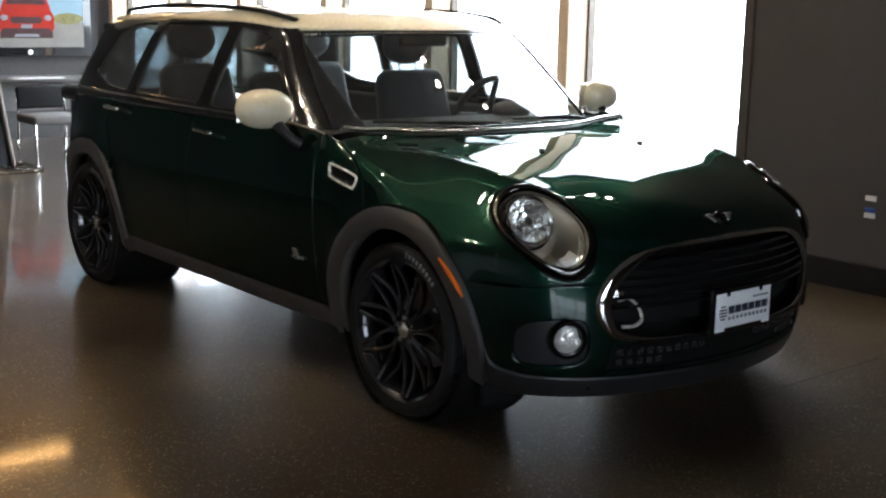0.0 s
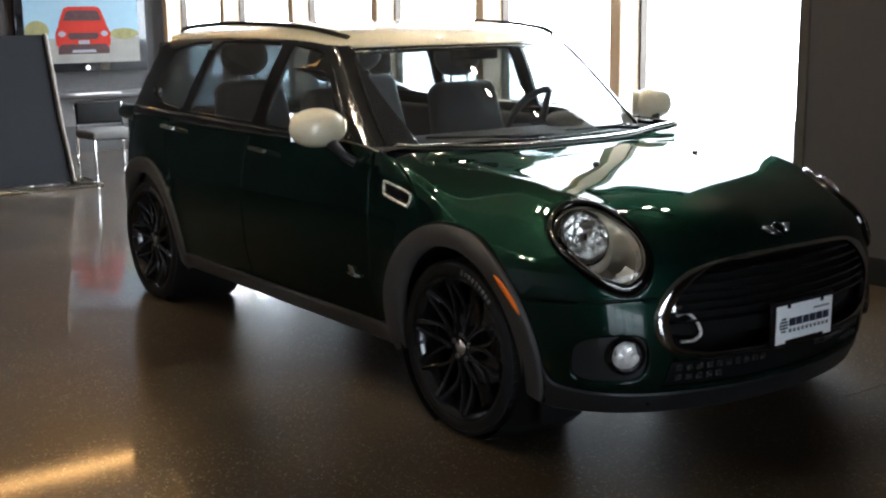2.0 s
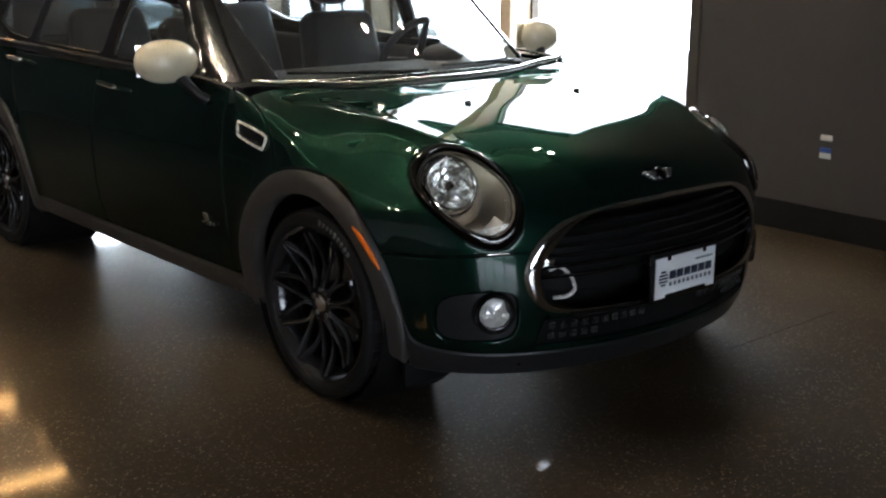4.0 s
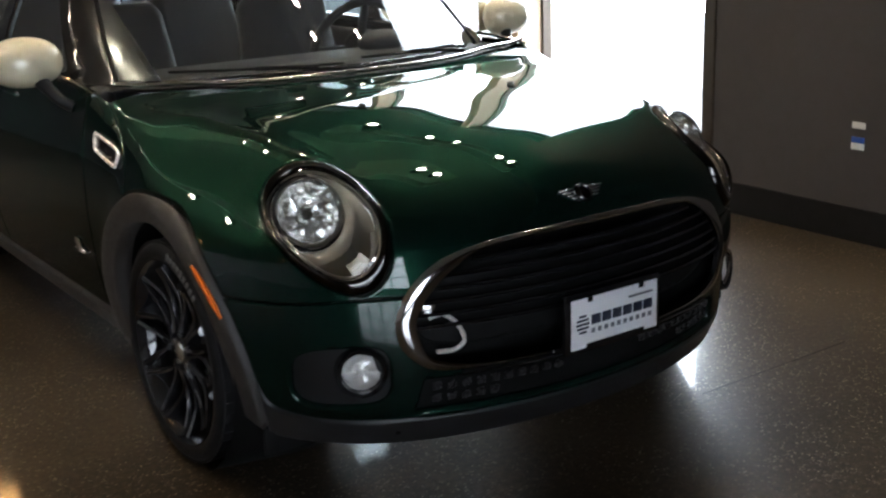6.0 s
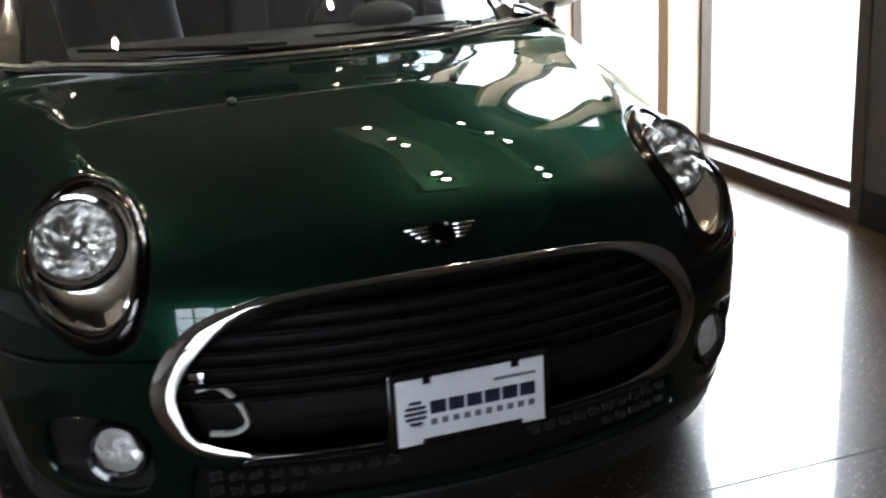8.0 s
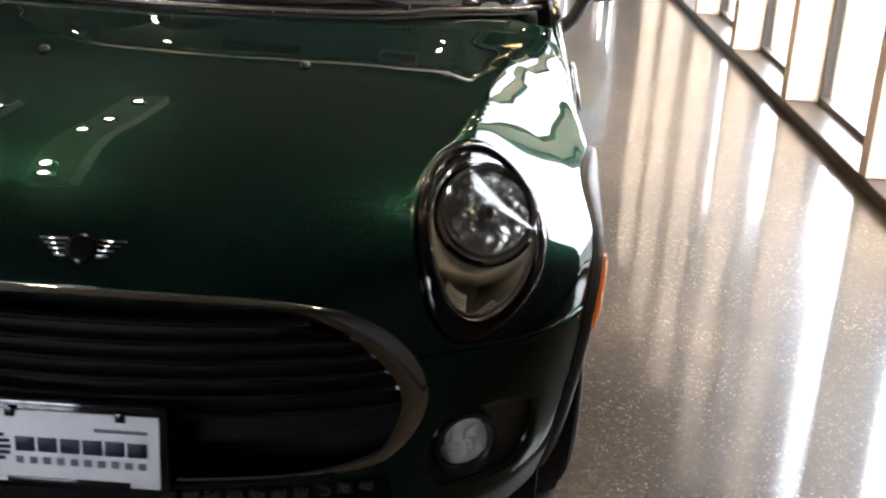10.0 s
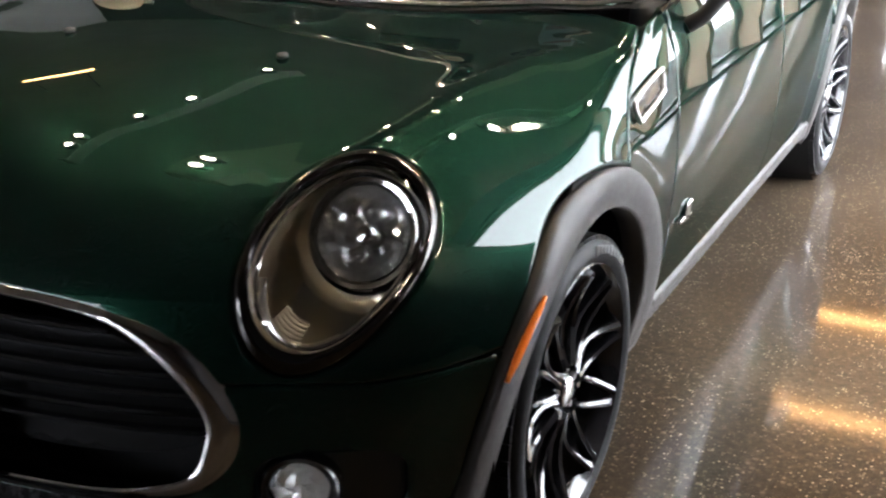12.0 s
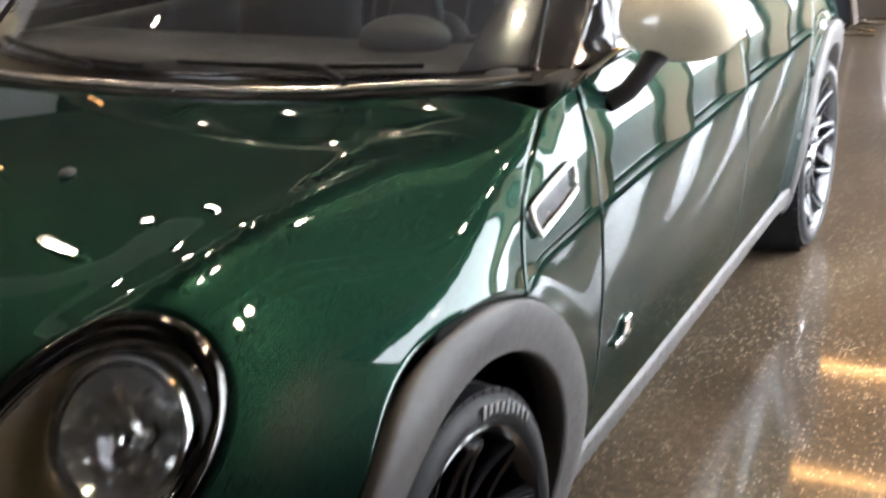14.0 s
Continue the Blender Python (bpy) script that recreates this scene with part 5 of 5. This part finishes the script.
def wheel(name, at, s):
    """Tyre, rim with ten looping spokes, hub cap and brake disc; s faces outwards."""
    w = empty(name, at)
    w.parent = car
    w["label"] = "black alloy wheel with looping spokes"
    k = 1 if s > 0 else -1
    prof = [(0.254, -0.105), (0.262, -0.112), (0.278, -0.116), (0.294, -0.110), (0.306, -0.096), (0.310, -0.07), (0.311, 0.0), (0.310, 0.07), (0.306, 0.096), (0.294, 0.110), (0.280, 0.1155), (0.266, 0.113), (0.256, 0.104)]
    bm = lathe(bmesh.new(), [(r, d * k) for r, d in prof], 72, "x")
    tyre = part("tyre", bm, RUBBER, w, "black road tyre")
    # tread grooves as raised blocks
    bm = bmesh.new()
    for i in range(60):
        a = 2 * math.pi * i / 60
        for d, ww in ((-0.086, 0.030), (-0.045, 0.032), (0.0, 0.034), (0.045, 0.032), (0.086, 0.030)):
            m = Matrix.Rotation(a + d * 1.2, 4, 'X') @ Matrix.Translation((d, 0, 0.3095 - 0.10 * max(0, abs(d) - 0.06)))
            box(bm, (-ww / 2, -0.0145, -0.006), (ww / 2, 0.0145, 0.003), 0, 1, m)
    tagged(part("tread", bm, RUBBER, tyre, "ribbed tread blocks", False), kind="stuff")
    # raised marking on the sidewall
    bm = bmesh.new()
    for i in range(9):
        a = radians(-10 - 4.2 * i) * k
        m = Matrix.Rotation(a, 4, 'X') @ Matrix.Translation((0.1150 * k, 0, 0.284))
        h = 0.011 if i in (0, 4) else 0.0085
        box(bm, (-0.0015, -0.0065, -h), (0.0025, 0.0065, h), 0.002, 1, m)
    part("sidewall_marking", bm, RUBBER_MARK, tyre, "raised pale bar on the sidewall")
    rim_prof = [(0.253, -0.10), (0.245, -0.092), (0.226, -0.06), (0.226, 0.05), (0.234, 0.085), (0.243, 0.098), (0.256, 0.109), (0.261, 0.104)]
    part("rim", lathe(bmesh.new(), [(r, d * k) for r, d in rim_prof], 64, "x"), ALLOY, w, "gloss black rim")
    n = 10
    for i in range(n):
        a0 = 2 * math.pi * i / n + 0.16
        bm = bmesh.new()
        for side in (-1, 1):
            line = []
            for t in np.linspace(0, 1, 9):
                r = 0.052 + 0.188 * t
                spread = side * (0.0085 + 0.019 * math.sin(math.pi * t ** 0.8) + 0.003 * t)
                a = a0 + spread / max(r, 0.05)
                x = (0.078 + 0.020 * t - 0.020 * math.sin(math.pi * t)) * k
                line.append((x, r * math.cos(a), r * math.sin(a)))
            tube(bm, line, [0.0095, 0.0090, 0.0082, 0.0078, 0.0080, 0.0088, 0.0098, 0.0110, 0.0125], 8, False, 1.3, (1, 0, 0))
        part("spoke", bm, ALLOY, w, "gloss black looping spoke")
    bm = lathe(bmesh.new(), [(0.0, 0.088 * k), (0.026, 0.088 * k), (0.030, 0.086 * k), (0.034, 0.080 * k), (0.060, 0.074 * k), (0.066, 0.05 * k), (0.066, 0.0)], 36, "x")
    part("hub", bm, ALLOY, w, "gloss black hub")
    part("hub_cap", lathe(bmesh.new(), [(0.0, 0.0915 * k), (0.026, 0.0905 * k), (0.030, 0.087 * k)], 28, "x"), BRIGHT_TRIM, w, "dark chrome centre cap")
    for i in range(5):
        a = 2 * math.pi * i / 5 + 0.3
        m = Matrix.Rotation(a, 4, 'X') @ Matrix.Translation((0, 0.046, 0))
        part("wheel_bolt", lathe(bmesh.new(), [(0.0, 0.084 * k), (0.008, 0.084 * k), (0.009, 0.076 * k)], 10, "x", m), STEEL, w, "steel wheel bolt")
    part("brake_disc", lathe(bmesh.new(), [(0.0, 0.0), (0.07, 0.0), (0.075, -0.02 * k), (0.150, -0.02 * k), (0.150, -0.04 * k)], 40, "x"), STEEL, w, "steel brake disc")
    return w


for _s in (-1, 1):
    for _y in (0.0, WHEELBASE):
        wheel("wheel", (_s * TRACK, _y + AXLE, HUB_Z), _s)


def door_mirror(s):
    m = Matrix.Translation((s * 0.928, 0.825, 1.036)) @ Matrix.Rotation(radians(s * 12), 4, 'Z')
    bm = ball(bmesh.new(), (0, 0, 0), (1, 1, 1), None, 32, 20)
    for v in bm.verts:
        x, y, z = v.co
        y2 = y * (0.085 if y < 0 else 0.045)
        v.co = m @ Vector((np.sign(x) * abs(x) ** 0.9 * 0.114, y2, np.sign(z) * abs(z) ** 0.92 * 0.077))
    cap = part("door_mirror", bm, CREAM, car, "cream door mirror cap")
    bm = slab((-0.095, 0.046, -0.058), (0.095, 0.052, 0.058), 0.02, 3, m)
    part("mirror_glass", bm, CHROME, cap, "mirror glass")
    pts = [(s * 0.832, 0.71, 0.903), (s * 0.862, 0.725, 0.922), (s * 0.885, 0.75, 0.955), (s * 0.905, 0.79, 0.995)]
    part("mirror_arm", tube(bmesh.new(), pts, [0.019, 0.018, 0.019, 0.026], 12, False, 1.0), SHADED_TRIM, cap, "satin black mirror arm")


for _s in (-1, 1):
    door_mirror(_s)


def cabin_fittings():
    part("cabin_floor", slab((-0.70, 0.35, 0.22), (0.70, 3.2, 0.30), 0.03), CABIN, car, "dark cabin floor")
    bm = slab((-0.70, 0.62, 0.68), (0.70, 0.95, 0.965), 0.06, 4)
    dash = part("dashboard", bm, CABIN, car, "dark padded dashboard")
    part("instrument_pod", ball(bmesh.new(), (0.36, 0.82, 0.985), (0.10, 0.07, 0.045)), CABIN, dash, "rounded instrument pod")
    m = Matrix.Translation((0.36, 1.00, 0.955)) @ Matrix.Rotation(radians(-66), 4, 'X')
    bm = bmesh.new()
    tube(bm, [m @ Vector((0.185 * math.cos(a), 0.185 * math.sin(a), 0)) for a in np.linspace(0, 2 * np.pi, 40, endpoint=False)], 0.016, 8, True)
    wheel_ob = part("steering_wheel", bm, LEATHER, car, "black leather steering wheel")
    for a in (0, 180, 270):
        p = m @ Vector((0.18 * math.cos(radians(a)), 0.18 * math.sin(radians(a)), 0))
        part("steering_spoke", tube(bmesh.new(), [m @ Vector((0, 0, -0.02)), p], 0.016, 8), LEATHER, wheel_ob)
    part("steering_boss", ball(bmesh.new(), m @ Vector((0, 0, -0.015)), (0.065, 0.03, 0.065)), LEATHER, wheel_ob)
    part("mirror_inside", slab((-0.13, 1.005, 1.265), (0.13, 1.035, 1.335), 0.02, 3), BLACK, car, "black rear view mirror")
    for x, y in ((-0.36, 1.35), (0.36, 1.35), (-0.36, 2.25), (0.36, 2.25)):
        st = part("seat", slab((x - 0.25, y - 0.35, 0.42), (x + 0.25, y + 0.17, 0.60), 0.07, 4), LEATHER, car, "black leather car seat")
        bk = slab((-0.24, -0.06, 0.0), (0.24, 0.06, 0.60), 0.055, 4, Matrix.Translation((x, y + 0.10, 0.55)) @ Matrix.Rotation(radians(-14), 4, 'X'))
        for v in bk.verts:
            h = max(0.0, (v.co.z - 0.80) / 0.35)
            v.co.x = x + (v.co.x - x) * (1 - 0.30 * h * h)
        part("backrest", bk, LEATHER, st)
        hr = ball(bmesh.new(), (x, y + 0.275, 1.255), (0.135, 0.062, 0.098))
        for v in hr.verts:
            v.co.x = x + 0.135 * math.copysign(abs((v.co.x - x) / 0.135) ** 0.75, v.co.x - x)
        part("headrest", hr, LEATHER, st)
        for dx in (-0.05, 0.05):
            part("headrest_post", tube(bmesh.new(), [(x + dx, y + 0.25, 1.10), (x + dx, y + 0.262, 1.18)], 0.007, 6), CHROME, st)
    for s in (-1, 1):
        part("door_lining", slab((s * 0.74 - 0.03, 0.65, 0.32), (s * 0.74 + 0.03, 3.1, 0.955), 0.03, 3), CABIN, car, "dark door lining")
    card = part("price_card", slab((0.36, 1.015, 1.24), (0.48, 1.017, 1.31)), THIN_CARD, car, "white card behind the windscreen")
    part("card_stripe", slab((0.37, 1.012, 1.262), (0.47, 1.0145, 1.282)), RED, card, "red printed stripe")


cabin_fittings()


# ---------------------------------------------------------------- things in the hall
def wall_screen():
    x0, x1, z0, z1, y = 0.72, 1.98, 0.99, 1.72, FAR
    tv = tagged(empty("wall_screen", ((x0 + x1) / 2, y, (z0 + z1) / 2)), "large flat screen showing a red car, on the dark wall", "screen")
    hx, hz = (x1 - x0) / 2, (z1 - z0) / 2
    part("bezel", slab((-hx - 0.09, -0.10, -hz - 0.10), (hx + 0.09, -0.005, hz + 0.09), 0.012), GLOSS_BLACK, tv, "gloss black bezel")
    pic = part("picture", slab((-hx, -0.104, -hz), (hx, -0.100, hz)), TV_SKY, tv, "pale sky in the picture", False)
    part("picture_ground", slab((-hx, -0.106, -hz), (hx, -0.1041, -0.10)), TV_ROAD, pic, "grey road in the picture", False)
    def shape(name, pts, depth, mat, label=""):
        """A flat printed shape, mirrored about the picture's middle line."""
        full = [(x, z) for x, z in pts] + [(-x, z) for x, z in reversed(pts)]
        b = bmesh.new()
        near = [b.verts.new((x, -depth, z)) for x, z in full]
        back = [b.verts.new((x, -0.1045, z)) for x, z in full]
        b.faces.new(near)
        for k in range(len(full)):
            b.faces.new((near[k], back[k], back[(k + 1) % len(full)], near[(k + 1) % len(full)]))
        return part(name, b, mat, pic, label, False)

    shape("picture_tyre", [(0.28, -0.10), (0.285, -0.27), (0.20, -0.27)], 0.1070, TV_DARK)
    shape("picture_cabin", [(0.15, 0.235), (0.20, 0.215), (0.255, 0.08), (0.27, 0.02)], 0.1074, TV_RED)
    shape("picture_windscreen", [(0.14, 0.195), (0.175, 0.18), (0.215, 0.085)], 0.1080, TV_DARK)
    shape("picture_car", [(0.16, 0.085), (0.235, 0.06), (0.285, 0.0), (0.305, -0.06), (0.30, -0.17), (0.26, -0.215)], 0.1086, TV_RED, "red car shape in the picture")
    shape("picture_grille", [(0.155, -0.045), (0.175, -0.075), (0.15, -0.115)], 0.1092, TV_DARK)
    shape("picture_intake", [(0.25, -0.165), (0.27, -0.20), (0.235, -0.25)], 0.1092, TV_DARK)
    shape("picture_skid", [(0.12, -0.225), (0.14, -0.255)], 0.1098, GREY_PRINT)
    for sx in (-0.235, 0.235):
        part("picture_lamp", ball(bmesh.new(), (sx, -0.1092, -0.055), (0.040, 0.0015, 0.030), None, 20, 10), GREY_PRINT, pic)
    part("picture_bush", ball(bmesh.new(), (-0.50, -0.1062, -0.02), (0.13, 0.0015, 0.11), None, 20, 10), TV_BUSH, pic)
    part("picture_bush", ball(bmesh.new(), (0.46, -0.1062, -0.06), (0.17, 0.0015, 0.06), None, 20, 10), TV_BUSH, pic)
    part("picture_card", slab((-0.06, -0.115, -0.165), (0.06, -0.1142, -0.125), 0.0), GREY_PRINT, pic)
    part("button", lathe(bmesh.new(), ((0.0, -0.108), (0.020, -0.108), (0.026, -0.104), (0.026, -0.098)), 24, "y", Matrix.Translation((0.03, 0, -hz - 0.055))), SATIN, tv, "round pale button on the bezel")


wall_screen()


def kiosk_panel():
    k = tagged(empty("display_panel", (-0.35, 7.2, 0)), "tall dark display panel on a chrome base", "display panel")
    bm = bmesh.new()
    prof = [(-0.62, 0.05), (0.62, 0.05), (0.545, 0.55), (0.50, 0.94), (0.455, 1.33), (-0.55, 1.33), (-0.56, 0.9)]
    front = [bm.verts.new((x, -0.02, z)) for x, z in prof]
    back = [bm.verts.new((x, 0.02, z)) for x, z in prof]
    bm.faces.new(front)
    bm.faces.new(back[::-1])
    for i in range(len(prof)):
        j = (i + 1) % len(prof)
        bm.faces.new((front[j], front[i], back[i], back[j]))
    part("board", bm, BOARD, k, "dark laminate board", False)
    edge = [(0.635, -0.03, 0.05), (0.56, -0.03, 0.55), (0.515, -0.03, 0.94), (0.47, -0.03, 1.335)]
    part("edge_trim", tube(bmesh.new(), edge, 0.022, 8), BRONZE, k, "dark metal edge")
    for dy in (-0.28, 0.22):
        part("foot_rail", tube(bmesh.new(), [(-0.75, dy, 0.03), (0.0, dy, 0.035), (0.80, dy, 0.03)], 0.025, 8), CHROME, k, "chrome foot rail")
    part("cross_rail", tube(bmesh.new(), [(0.60, -0.28, 0.03), (0.60, 0.22, 0.03)], 0.025, 8), CHROME, k, "chrome foot rail")


kiosk_panel()


def desk_table():
    t = tagged(empty("desk", (1.05, 8.45, 0)), "dark laminate desk below the wall screen", "desk")
    part("desktop", slab((-0.75, -0.32, 0.70), (0.75, 0.40, 0.735), 0.006), DESK, t, "dark desktop")
    part("front_panel", slab((-0.70, -0.05, 0.42), (0.70, -0.02, 0.70)), plain("grey_panel", (0.13, 0.12, 0.115), 0.6), t, "grey front panel", False)
    for sx in (-0.66, 0.66):
        for sy in (-0.26, 0.34):
            part("leg", tube(bmesh.new(), [(sx, sy, 0.0), (sx, sy, 0.70)], 0.022, 8), CHROME, t, "chrome leg")
    for dx, r in ((-0.22, 8), (0.02, -14)):
        tagged(part("paper_sheet", slab((-0.13, -0.10, 0), (0.13, 0.10, 0.006), 0.0, 1, Matrix.Translation((1.05 + dx, 8.30, 0.7352)) @ Matrix.Rotation(radians(r), 4, 'Z')), PAPER, smooth=False), "loose white brochure lying on the desk", "brochure", "brochures")


desk_table()


def side_chair():
    c = tagged(empty("side_chair", (0.74, 7.45, 0)), "grey upholstered chair on chrome legs by the desk", "chair")
    part("seat", slab((-0.24, -0.24, 0.38), (0.24, 0.24, 0.46), 0.03, 3), SEAT_GREY, c)
    part("backrest", slab((-0.22, 0.22, 0.50), (0.22, 0.26, 0.70), 0.02, 3), BLACK, c, "black backrest")
    for sx in (-0.22, 0.22):
        part("leg", tube(bmesh.new(), [(sx, -0.22, 0.0), (sx, -0.20, 0.40)], 0.012, 8), CHROME, c)
        part("leg", tube(bmesh.new(), [(sx, 0.26, 0.0), (sx, 0.22, 0.40), (sx, 0.25, 0.69)], 0.012, 8), CHROME, c)
        part("runner", tube(bmesh.new(), [(sx, -0.22, 0.012), (sx, 0.26, 0.012)], 0.012, 8), CHROME, c)
    return c


_c = side_chair()
copy_thing(_c, Matrix.Translation((1.55, 7.7, 0)) @ Matrix.Rotation(radians(-12), 4, 'Z'))


def wall_socket(y, z, low):
    w = tagged(empty("wall_socket", (WX, y, z)), "small white wall socket on the charcoal wall" if not low else "white and blue wall socket on the charcoal wall", "wall socket", "wall sockets")
    part("plate", slab((-0.008, -0.032, -0.014), (-0.0005, 0.032, 0.014), 0.003), PLASTIC_WHITE, w)
    if low:
        part("insert", slab((-0.009, -0.030, 0.016), (-0.0005, 0.030, 0.040), 0.002), BLUE, w, "blue socket insert")


wall_socket(0.155, 0.505, False)
wall_socket(0.155, 0.415, True)
